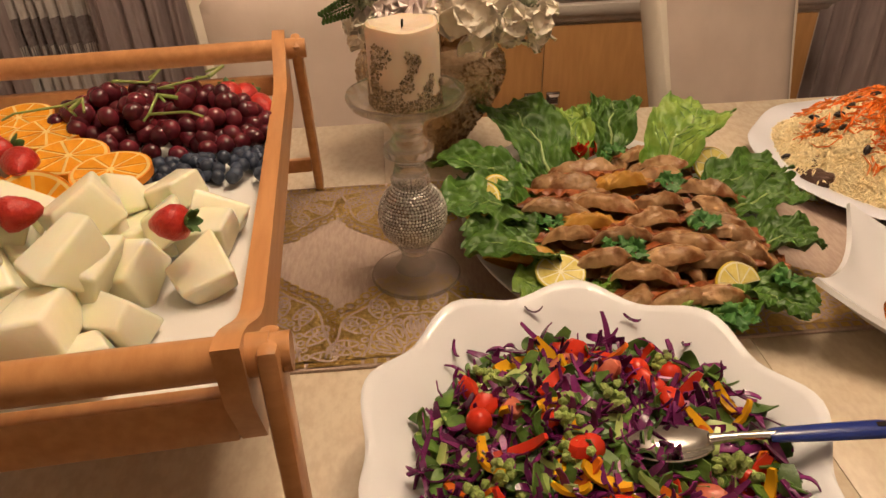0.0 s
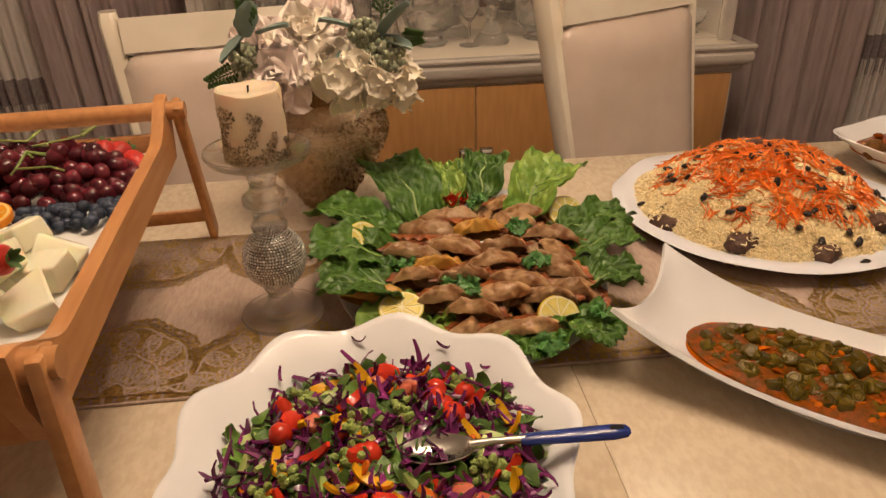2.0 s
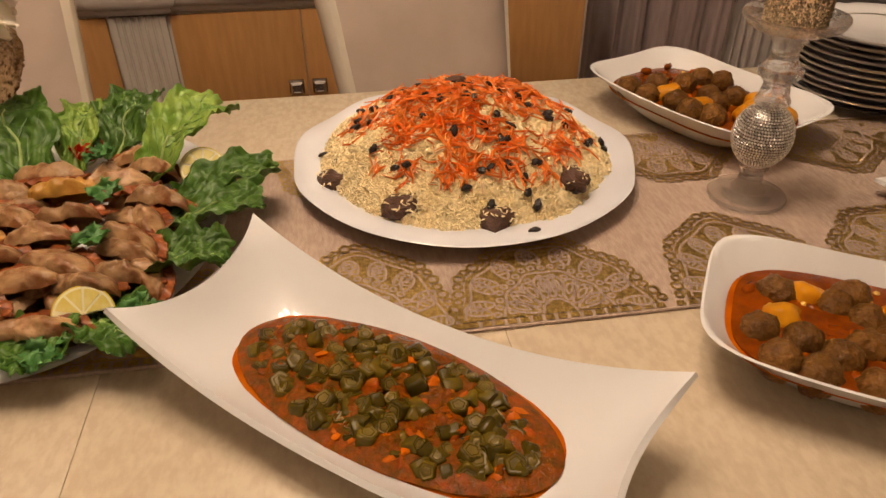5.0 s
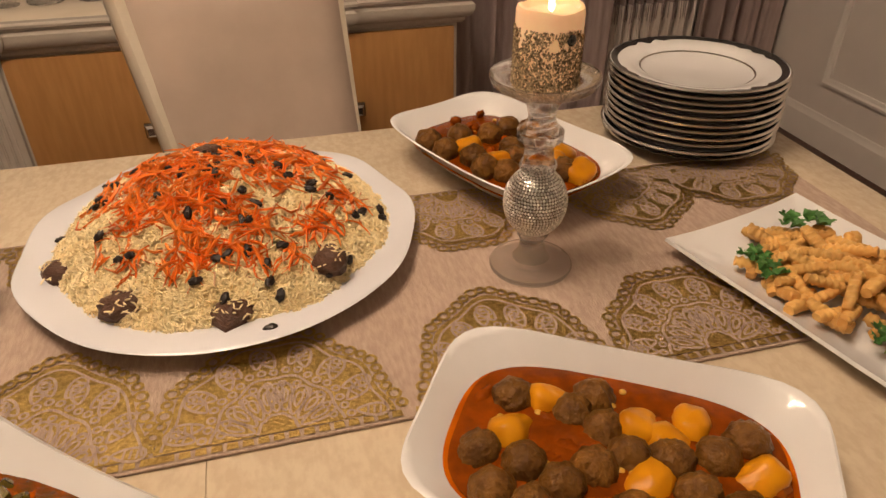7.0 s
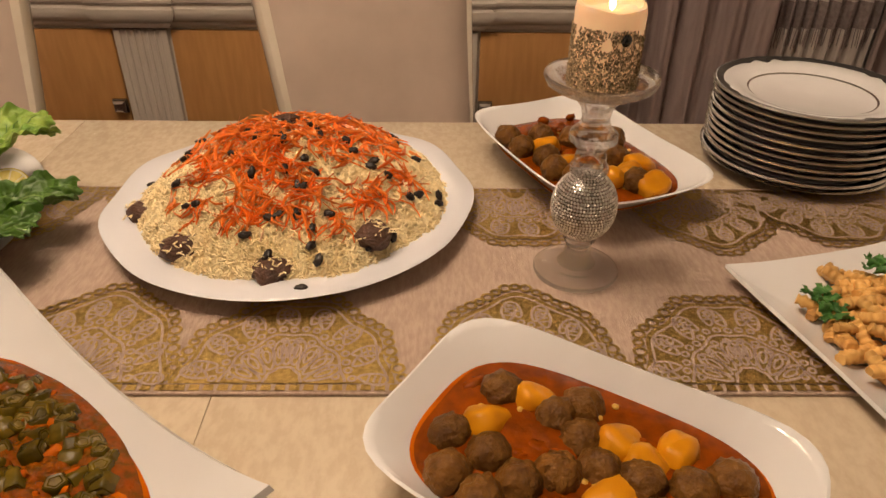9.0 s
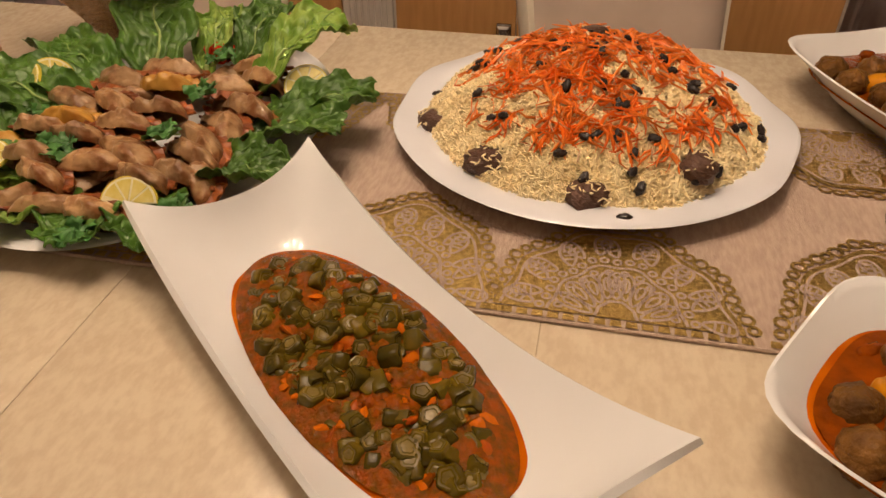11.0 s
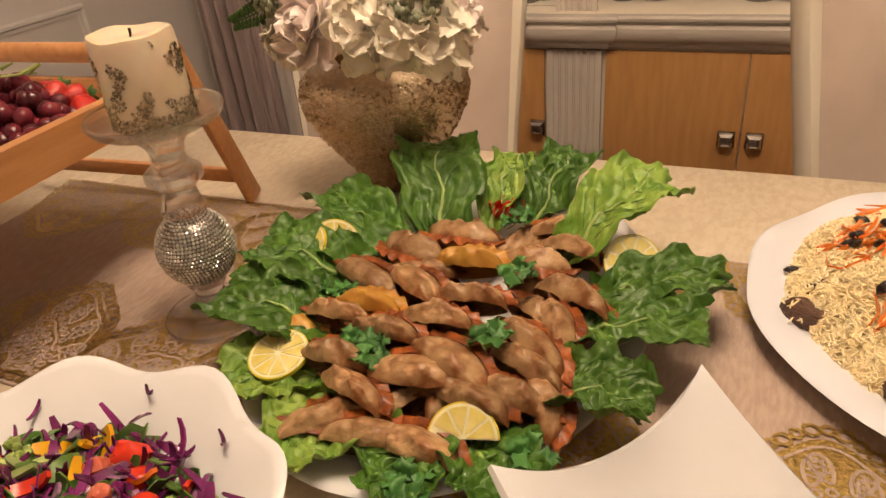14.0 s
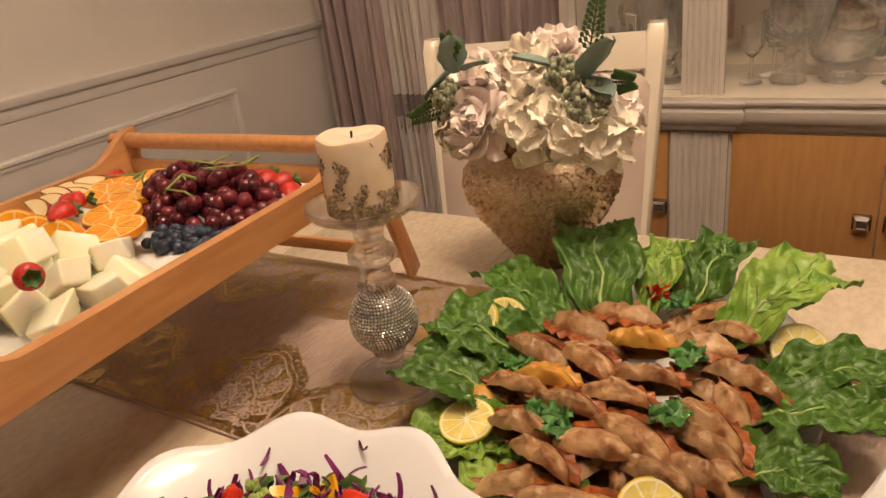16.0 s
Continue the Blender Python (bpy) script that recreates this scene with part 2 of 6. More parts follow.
OKRAIN = mat("okra_inside", (0.16, 0.105, 0.010), 0.35, color2=(0.09, 0.062, 0.008), scale=120, jitter=0.2)
FRY = mat("battered_fries", (0.74, 0.45, 0.145), 0.55, color2=(0.60, 0.30, 0.075), scale=55, jitter=0.2, bump=0.5, bump_scale=160)
CABBAGE = mat("red_cabbage", (0.085, 0.006, 0.052), 0.24, color2=(0.21, 0.026, 0.145), scale=45, jitter=0.5, coat=0.15)
CABBAGEPALE = mat("red_cabbage_core", (0.50, 0.32, 0.45), 0.3, color2=(0.34, 0.10, 0.28), scale=120, jitter=0.2)
SALADGREEN = mat("salad_greens", (0.045, 0.105, 0.013), 0.35, color2=(0.12, 0.21, 0.04), scale=50, jitter=0.45, bump=0.4)
CELERY = mat("cucumber_stick", (0.26, 0.36, 0.08), 0.28, color2=(0.46, 0.52, 0.22), scale=45, jitter=0.35)
BROCCOLI = mat("broccoli", (0.26, 0.36, 0.075), 0.6, color2=(0.36, 0.44, 0.14), scale=150, bump=0.9, jitter=0.2)
PEPPERY = mat("yellow_pepper", (0.72, 0.38, 0.010), 0.2, color2=(0.66, 0.32, 0.008), scale=30, jitter=0.12)
PEPPERO = mat("orange_pepper", (0.68, 0.15, 0.012), 0.2, color2=(0.62, 0.12, 0.010), scale=30, jitter=0.15)
PETALPINK = mat("blush_petal", (0.95, 0.85, 0.80), 0.65, color2=(0.92, 0.79, 0.74), scale=30, bump=0.15, jitter=0.04)
PETALCREAM = mat("cream_petal", (0.95, 0.89, 0.77), 0.65, color2=(0.92, 0.83, 0.68), scale=30, bump=0.15, jitter=0.04)
PETALPEACH = mat("peach_petal", (0.95, 0.83, 0.69), 0.65, color2=(0.93, 0.86, 0.76), scale=30, jitter=0.04)
DUSTY = mat("dusty_leaf", (0.20, 0.28, 0.245), 0.7, color2=(0.25, 0.33, 0.29), scale=30, bump=0.2, jitter=0.15)
BERRYGREY = mat("seeded_berry", (0.24, 0.26, 0.17), 0.6, color2=(0.32, 0.34, 0.23), scale=90, jitter=0.3)


# ---- mesh building ----
class Geo:
    """Collects verts and faces of one mesh."""

    def __init__(self):
        self.v, self.f, self.n = [], [], 0

    def add(self, vf, m=None):
        v, f = vf
        v = np.asarray(v, float).reshape(-1, 3)
        if m is not None:
            a = np.array(m)
            v = v @ a[:3, :3].T + a[:3, 3]
        self.v.append(v)
        self.f.extend([tuple(i + self.n for i in q) for q in f])
        self.n += len(v)
        return self

    def mesh(self, name, material, smooth=40):
        me = bpy.data.meshes.new(name)
        me.from_pydata(np.concatenate(self.v).tolist(), [], self.f)
        me.update()
        if smooth:
            me.polygons.foreach_set("use_smooth", [True] * len(me.polygons))
            me.set_sharp_from_angle(angle=radians(smooth))
        me.materials.append(material)
        return me


def geo(vf, m=None):
    return Geo().add(vf, m)


def part(name, g, material, parent=None, label="", m=None, smooth=40):
    """One mesh object from a Geo, a (verts, faces) pair or a finished mesh, under its thing."""
    if isinstance(g, tuple):
        g = geo(g)
    me = g if isinstance(g, bpy.types.Mesh) else g.mesh(name, material, smooth)
    ob = new(name, me)
    if parent is not None:
        ob.parent = parent
    if m is not None:
        ob.matrix_basis = m
    if label:
        ob["label"] = label
    return ob


def thing(name, m, label, category, group="", kind=""):
    ob = new(name)
    ob.empty_display_size = 0.05
    ob.matrix_basis = m
    return tagged(ob, label, category, group, kind)


def solo(name, g, material, m, label, category, group="", kind="", smooth=40):
    return tagged(part(name, g, material, None, "", m, smooth), label, category, group, kind)


def grid_faces(nu, nv, cu=False, cv=False):
    f = []
    for i in range(nu if cu else nu - 1):
        for j in range(nv if cv else nv - 1):
            a, b = i * nv + j, ((i + 1) % nu) * nv + j
            c, d = ((i + 1) % nu) * nv + (j + 1) % nv, i * nv + (j + 1) % nv
            f.append((a, b, c, d))
    return f


def revolve(profile, n=48, squash=(1, 1), wave=None):
    """A turned body from (radius, height) pairs; wave(angle, radius, height) may return another pair."""
    v = []
    for i in range(n):
        a = 2 * math.pi * i / n
        for r, z in profile:
            if wave:
                r, z = wave(a, r, z)
            v.append((r * math.cos(a) * squash[0], r * math.sin(a) * squash[1], z))
    return v, grid_faces(n, len(profile), cu=True)


def block(sx, sy, sz, bevel=0.003, segments=2):
    """A bevelled block on its base's centre."""
    bm = bmesh.new()
    bmesh.ops.create_cube(bm, size=1)
    bmesh.ops.scale(bm, vec=(sx, sy, sz), verts=bm.verts)
    if bevel:
        bmesh.ops.bevel(bm, geom=bm.edges[:], offset=min(bevel, 0.45 * min(sx, sy, sz)), segments=segments, affect="EDGES", profile=0.5)
    bmesh.ops.translate(bm, vec=(0, 0, sz / 2), verts=bm.verts)
    bm.verts.ensure_lookup_table()
    bm.verts.index_update()
    out = [tuple(v.co) for v in bm.verts], [tuple(v.index for v in f.verts) for f in bm.faces]
    bm.free()
    return out


def span(x0, x1, y0, y1, z0, z1, bevel=0.003):
    v, f = block(x1 - x0, y1 - y0, z1 - z0, bevel)
    c = np.array(((x0 + x1) / 2, (y0 + y1) / 2, z0))
    return [tuple(np.array(p) + c) for p in v], f


def blob(rx, ry, rz, nu=12, nv=8, rough=0.0, freq=3.0, seed=0, power=1.0):
    """An ellipsoid, lumpy by noise; power below 1 makes it boxier."""
    v = []
    for i in range(nu):
        a = 2 * math.pi * i / nu
        for j in range(nv + 1):
            b = math.pi * j / nv - math.pi / 2
            p = Vector((math.cos(b) * math.cos(a), math.cos(b) * math.sin(a), math.sin(b)))
            if power != 1:
                p = Vector([math.copysign(abs(c) ** power, c) for c in p])
            k = 1 + rough * noise.noise(p * freq + Vector((seed * 7.3, seed * 1.7, 0))) if rough else 1
            v.append((p.x * rx * k, p.y * ry * k, p.z * rz * k))
    return v, grid_faces(nu, nv + 1, cu=True)


def tube(points, radii, n=8, cap=True):
    """A round bar along a line of points."""
    pts = [Vector(p) for p in points]
    radii = radii if isinstance(radii, (list, tuple)) else [radii] * len(pts)
    v, prev = [], None
    for i, p in enumerate(pts):
        d = (pts[min(i + 1, len(pts) - 1)] - pts[max(i - 1, 0)]).normalized()
        if prev is None:
            prev = d.orthogonal().normalized()
        x = (prev - d * prev.dot(d)).normalized()
        prev = x
        y = d.cross(x)
        for k in range(n):
            a = 2 * math.pi * k / n
            v.append(tuple(p + (x * math.cos(a) + y * math.sin(a)) * radii[i]))
    f = grid_faces(len(pts), n, cv=True)
    if cap:
        f += [tuple(range(n - 1, -1, -1)), tuple(range((len(pts) - 1) * n, len(pts) * n))]
    return v, f


def sheet(fn, nu, nv, thick=0.0):
    """A surface fn(u, v), u and v from 0 to 1; with thickness it gets a second skin and closed edges."""
    us, vs = np.linspace(0, 1, nu), np.linspace(0, 1, nv)
    p = np.array([[fn(u, w) for w in vs] for u in us], float)
    v, f = p.reshape(-1, 3), grid_faces(nu, nv)
    if not thick:
        return v.tolist(), f
    du, dv = np.gradient(p, axis=0), np.gradient(p, axis=1)
    nrm = np.cross(du, dv)
    nrm /= np.linalg.norm(nrm, axis=2, keepdims=True) + 1e-12
    w = (p - nrm * thick).reshape(-1, 3)
    k = nu * nv
    f = f + [tuple(reversed([i + k for i in q])) for q in grid_faces(nu, nv)]
    ring = [i * nv for i in range(nu)] + [(nu - 1) * nv + j for j in range(1, nv)] + [i * nv + nv - 1 for i in range(nu - 2, -1, -1)] + list(range(nv - 2, 0, -1))
    for a, b in zip(ring, ring[1:] + ring[:1]):
        f.append((b, a, a + k, b + k))
    return np.concatenate((v, w)).tolist(), f


def prism(outline, z0, z1):
    """An upright body over a closed outline in the plane."""
    n = len(outline)
    v = [(x, y, z0) for x, y in outline] + [(x, y, z1) for x, y in outline]
    f = [tuple(range(n - 1, -1, -1)), tuple(range(n, 2 * n))] + [(i, (i + 1) % n, n + (i + 1) % n, n + i) for i in range(n)]
    return v, f


def turn(a):
    return Matrix.Rotation(radians(a), 4, "Z")


def tumble(rng, x, y, z, tilt=180.0):
    return pose(x, y, z, rng.uniform(-tilt, tilt), rng.uniform(-tilt, tilt), rng.uniform(0, 360))


TABLE = 0.75
CLOTH = 0.7525


# ---- the room ----
def setting(name, g, material, label, category, smooth=40):
    return solo(name, g, material, Matrix(), label, category, kind="structure", smooth=smooth)


X0, X1, Y0, Y1, TOP = -1.8, 3.05, -2.2, 2.85, 2.70
setting("floor", span(X0 - 0.1, X1 + 0.1, Y0 - 0.1, Y1 + 0.1, -0.08, 0.0, 0), FLOOR, "dark reddish brown polished wood floor", "floor")
setting("ceiling", span(X0 - 0.1, X1 + 0.1, Y0 - 0.1, Y1 + 0.1, TOP, TOP + 0.08, 0), CEILING, "plain white painted ceiling", "ceiling")
wall_north = setting("wall_north", span(X0 - 0.1, X1 + 0.1, Y1, Y1 + 0.1, 0, TOP, 0), WALL, "beige grey painted wall behind the cabinet", "wall")
wall_south = setting("wall_south", span(X0 - 0.1, X1 + 0.1, Y0 - 0.1, Y0, 0, TOP, 0), WALL, "plain beige painted wall", "wall")
wall_west = setting("wall_west", span(X0 - 0.1, X0, Y0, Y1, 0, TOP, 0), WALL, "beige painted wall with panelled wainscot below", "wall")
wall_east = setting("wall_east", span(X1, X1 + 0.1, Y0, Y1, 0, TOP, 0), WALL, "beige grey painted wall with moulded panels", "wall")


def panel_moulding(parent, x, side, y0, y1, z0, z1, w=0.035):
    """A picture-frame moulding on a side wall, mitred at its corners."""
    prof = ((0.0, 0.0), (0.006, 0.016), (0.016, 0.018), (0.022, 0.010), (w, 0.006), (w, 0.0))
    v, k = [], len(prof)
    for cy, cz, sy, sz in ((y0, z0, 1, 1), (y1, z0, -1, 1), (y1, z1, -1, -1), (y0, z1, 1, -1)):
        v += [(x + side * (h - 0.0005), cy + sy * d, cz + sz * d) for d, h in prof]
    part("panel_moulding", (v, grid_faces(4, k, cu=True)), WHITETRIM, parent, smooth=30)


def rail(parent, name, x, side, y0, y1, prof, material):
    v = []
    for y in (y0, y1):
        v += [(x + side * (d - 0.0005), y, z) for d, z in prof]
    part(name, (v, grid_faces(2, len(prof))), material, parent, smooth=30)


CHAIRRAIL = ((0.0, 0.85), (0.008, 0.855), (0.012, 0.865), (0.012, 0.89), (0.028, 0.90), (0.034, 0.915), (0.034, 0.925), (0.0, 0.928))
BASE = ((0.0, 0.13), (0.008, 0.128), (0.012, 0.115), (0.02, 0.105), (0.022, 0.09), (0.022, 0.0))
for wall, x, side in ((wall_west, X0, 1), (wall_east, X1, -1)):
    rail(wall, "chair_rail", x, side, Y0, Y1, CHAIRRAIL, WHITETRIM)
    rail(wall, "baseboard", x, side, Y0, Y1, BASE, WHITETRIM)
    rail(wall, "wainscot_panel", x, side, Y0, Y1, ((0.0, 0.8505), (0.003, 0.8505), (0.003, 0.128), (0.0, 0.128)), WAINSCOT)
for y0, y1 in ((1.0, 2.25), (-0.45, 0.80), (-1.9, -0.65)):
    panel_moulding(wall_west, X0 + 0.003, 1, y0, y1, 0.22, 0.745)
for y0, y1 in ((1.15, 2.34), (-0.25, 0.95), (-1.7, -0.45)):
    panel_moulding(wall_east, X1 - 0.003, -1, y0, y1, 0.24, 0.80)


def curtain(name, x0, x1, y, z0, z1, folds, depth, material, label, seed, band=None):
    """A hanging cloth in uneven folds."""
    rng = random.Random(seed)
    ph = [rng.uniform(0, 6.28) for _ in range(4)]

    def at(u, w):
        k = 0.75 + 0.25 * math.sin(3.1 * u + ph[3])
        wob = math.sin(2 * math.pi * folds * u + ph[0] + 0.5 * math.sin(5 * u + ph[1])) * depth * k
        wob += 0.3 * depth * math.sin(2 * math.pi * folds * 2.3 * u + ph[2] + 1.5 * w)
        return (x0 + (x1 - x0) * u + 0.012 * math.sin(7 * u + 2 * w), y + wob * (0.8 + 0.2 * w), z0 + (z1 - z0) * w)
    ob = setting(name, sheet(at, max(24, int(folds * 14)), 8, 0.004), material, label, "curtain", smooth=80)
    if band:
        b0, b1 = [(b - z0) / (z1 - z0) for b in band]

        def strip(u, w):
            p = at(u, b0 + (b1 - b0) * w)
            return (p[0], p[1] - 0.006, p[2])
        part("lace_band", sheet(strip, max(24, int(folds * 14)), 4, 0.002), LACE, ob, "embroidered dark lace band", smooth=80)
        rng2 = random.Random(seed + 5)
        g = Geo()
        for i in range(int((x1 - x0) * 170)):
            p = at((i + 0.5) / ((x1 - x0) * 170), b0)
            ln = rng2.uniform(0.05, 0.08)
            g.add(tube([(p[0], p[1] - 0.008, p[2]), (p[0] + rng2.uniform(-0.006, 0.006), p[1] - 0.010, p[2] - ln)], 0.0016, 4))
        part("tassel_fringe", g, LACE, ob, "fine hanging tassel fringe")
    return ob


curtain("curtain", -1.62, -1.30, 2.66, 0.02, 2.45, 4, 0.05, DRAPE, "dark mauve grey floor-length drape", 1)
curtain("sheer_curtain", -1.36, -0.98, 2.74, 0.02, 2.45, 9, 0.022, SHEER, "pale grey sheer curtain with a tasselled lace band", 2, band=(0.50, 0.60))
curtain("curtain", -1.02, -0.44, 2.66, 0.02, 2.45, 6, 0.05, DRAPE, "dark mauve grey drape beside the cabinet", 3)
curtain("curtain", 1.58, 2.26, 2.66, 0.02, 2.45, 6, 0.045, DRAPE, "dark mauve grey drape beside the cabinet", 4)
curtain("sheer_curtain", 2.22, 2.66, 2.74, 0.02, 2.45, 9, 0.022, SHEER, "pale grey sheer curtain with a tasselled lace band", 5, band=(0.50, 0.60))
curtain("curtain", 2.62, 3.00, 2.66, 0.02, 2.45, 4, 0.05, DRAPE, "dark mauve grey floor-length drape in the corner", 6)


# ---- ceiling light ----
def ceiling_fixture():
    t = thing("ceiling_light", pose(0.48, 0.74, 0), "flush metal ceiling light with eight frosted lit globes", "ceiling light")
    part("plate", revolve([(0.0, TOP - 0.025), (0.30, TOP - 0.025), (0.32, TOP - 0.015), (0.32, TOP - 0.0005)], 40), STEEL, t)
    bulb = glow(mat("lit_globe", (0.9, 0.85, 0.8), 0.4), LAMP_TINT, BULB)
    gm = geo(blob(0.036, 0.036, 0.036, 14, 8)).mesh("globe", bulb)
    for i in range(8):
        a = 2 * math.pi * i / 8 + 0.2
        c, s = math.cos(a), math.sin(a)
        part("socket", tube([(0.27 * c, 0.27 * s, TOP - 0.026), (0.27 * c, 0.27 * s, TOP - 0.10)], 0.014, 12), STEEL, t)
        part("globe", gm, None, t, "frosted glowing globe", m=pose(0.27 * c, 0.27 * s, TOP - 0.137))


ceiling_fixture()


# ---- china cabinet ----
def fluted(w, z0, z1, flutes=5, depth=0.008):
    """The plan of a fluted strip drawn upwards; its face looks to -y."""
    out = [(-w / 2, 0.02), (-w / 2, -0.004)]
    m = w * 0.10
    step = (w - 2 * m) / flutes
    for i in range(flutes):
        x = -w / 2 + m + i * step
        for k, d in ((0.08, 0), (0.2, 0.7), (0.5, 1), (0.8, 0.7), (0.92, 0)):
            out.append((x + step * k, -0.004 + depth * d))
    out += [(w / 2, -0.004), (w / 2, 0.02)]
    return prism(out, z0, z1)


CAB = [(0.0, 0.0), (0.012, 0.004), (0.020, 0.014), (0.020, 0.022), (0.030, 0.026), (0.040, 0.036), (0.046, 0.052), (0.046, 0.066), (0.036, 0.074), (0.036, 0.080), (0.048, 0.086), (0.050, 0.094), (0.044, 0.100), (0.0, 0.100)]


def moulding(x0, x1, y, z, prof, ends=True):
    """A moulded shelf edge that faces -y and returns at both ends."""
    v = []
    for px, sx, py in ((x0, -1, 0.42), (x0, -1, 0), (x1, 1, 0), (x1, 1, 0.42)):
        v += [(px + sx * d, (y - d) if py == 0 else y + py, z + h) for d, h in prof]
    return v, grid_faces(4, len(prof))


def glassware(kind, x, y, s=1.0, label="", z=0.705):
    prof = {
        "bowl": [(0.0, 0.0), (0.045, 0.0), (0.05, 0.006), (0.034, 0.014), (0.04, 0.03), (0.07, 0.06), (0.082, 0.10), (0.078, 0.10), (0.066, 0.062), (0.036, 0.036), (0.0, 0.03)],
        "compote": [(0.0, 0.0), (0.055, 0.0), (0.058, 0.006), (0.03, 0.04), (0.014, 0.075), (0.02, 0.095), (0.013, 0.115), (0.03, 0.135), (0.075, 0.165), (0.085, 0.20), (0.081, 0.20), (0.07, 0.17), (0.025, 0.145), (0.0, 0.143)],
        "goblet": [(0.0, 0.0), (0.034, 0.0), (0.034, 0.004), (0.006, 0.012), (0.005, 0.075), (0.02, 0.088), (0.033, 0.115), (0.034, 0.17), (0.032, 0.17), (0.031, 0.118), (0.018, 0.093), (0.0, 0.09)],
        "pitcher": [(0.0, 0.0), (0.045, 0.0), (0.05, 0.01), (0.03, 0.05), (0.028, 0.09), (0.045, 0.13), (0.05, 0.18), (0.036, 0.23), (0.045, 0.26), (0.042, 0.26), (0.033, 0.23), (0.047, 0.18), (0.042, 0.13), (0.024, 0.09), (0.0, 0.06)],
        "vase": [(0.0, 0.0), (0.045, 0.0), (0.03, 0.03), (0.025, 0.10), (0.05, 0.20), (0.047, 0.20), (0.021, 0.10), (0.0, 0.04)]}[kind]
    teeth = kind in ("bowl", "compote")

    def cut(a, r, zz):
        k = 1 + (0.035 * math.cos(14 * a) if teeth and zz > 0.05 else 0.012 * math.cos(10 * a))
        return r * k, zz + (0.008 * math.cos(14 * a) if teeth and zz > 0.095 and r > 0.06 else 0)
    names = {"bowl": "crystal_bowl", "compote": "crystal_compote", "goblet": "wine_glass", "pitcher": "glass_pitcher", "vase": "crystal_vase"}
    t = thing(names[kind], pose(x, y, z), label, "glassware", "glassware in the cabinet")
    part("body", revolve([(r * s, h * s) for r, h in prof], 56 if teeth else 32, wave=cut), CRYSTAL, t)
    if kind == "pitcher":
        part("handle", tube([(0.047 * s, 0, 0.23 * s), (0.085 * s, 0, 0.22 * s), (0.085 * s, 0, 0.15 * s), (0.048 * s, 0, 0.14 * s)], 0.006 * s, 8), CRYSTAL, t)
    return t


def china_cabinet():
    t = thing("china_cabinet", pose(0.575, 2.32, 0), "silver beige china cabinet with tan maple doors and glass above", "cabinet")
    W, D = 0.945, 0.46
    part("body", span(-W, W, 0.0, D, 0.06, 0.598, 0.002), CABINET, t)
    part("plinth", span(-W + 0.02, W - 0.02, 0.02, D, 0.0, 0.06, 0.002), CABINET, t)
    def door(x0, x1, knob):
        d = part("door", span(x0 + 0.0015, x1 - 0.0015, -0.016, -0.001, 0.075, 0.592, 0.0015), CABDOOR, t, "tan maple veneer door")
        k = part("knob", span(-0.024, 0.024, -0.008, 0.0, -0.024, 0.024, 0.002), PEWTER, d, "square pewter knob", m=pose(knob, -0.0165, 0.345))
        part("knob_face", (
            [(sx * r, y, sz * r) for r, y in ((0.0195, 0.0), (0.0195, -0.012), (0.013, -0.02), (0.009, -0.018)) for sx, sz in ((-1, -1), (1, -1), (1, 1), (-1, 1))],
            [(i * 4 + j, i * 4 + (j + 1) % 4, (i + 1) * 4 + (j + 1) % 4, (i + 1) * 4 + j) for i in range(3) for j in range(4)] + [(12, 13, 14, 15)]),
            SILVER, t, m=pose(knob, -0.0245, 0.345), smooth=20)
    door(-0.395, 0.0, -0.038)
    door(0.0, 0.395, 0.038)
    door(-W + 0.012, -0.578, -0.602)
    door(0.578, W - 0.012, 0.602)
    for x in (-0.487, 0.487):
        part("pilaster", fluted(0.165, 0.06, 0.594, 6), CABINET, t, m=pose(x, -0.018, 0), smooth=25)
        part("capital", moulding(x - 0.085, x + 0.085, -0.020, 0.5995, [(d * 0.9 + 0.004, h) for d, h in CAB]), CABINET, t, smooth=30)
        part("upper_pilaster", fluted(0.120, 0.7005, 1.95, 5), CABINET, t, m=pose(x, 0.005, 0), smooth=25)
    part("shelf_moulding", moulding(-W, W, -0.004, 0.599, CAB), CABINET, t, smooth=30)
    part("shelf_top", span(-W + 0.01, W - 0.01, -0.02, D, 0.690, 0.7, 0.002), CABTOP, t, "glossy cream display shelf")
    part("back_panel", span(-W + 0.01, W - 0.01, D - 0.02, D, 0.7, 1.95, 0), CABBACK, t)
    for x in (-W + 0.02, W - 0.02):
        part("side_panel", span(x - 0.016, x + 0.016, 0.04, D - 0.02, 0.7, 1.95, 0.002), CABINET, t)
    for x in (-W + 0.05, W - 0.05):
        part("glass_door_stile", span(x - 0.011, x + 0.011, 0.026, 0.04, 0.702, 1.95, 0.002), CABINET, t)
    part("cornice", moulding(-W, W, -0.004, 1.95, CAB), CABINET, t, smooth=30)
    part("top_panel", span(-W, W, 0.0, D, 1.951, 2.03, 0.002), CABINET, t)
    part("glass_shelf", span(-W + 0.04, W - 0.04, 0.06, D - 0.03, 1.28, 1.288, 0.001), PANE, t).visible_shadow = False
    for x0, x1 in ((-W + 0.065, -0.55), (0.55, W - 0.065)):
        p = part("pane", span(x0, x1, 0.030, 0.034, 0.71, 1.94, 0), PANE, t)
        p.visible_shadow = False


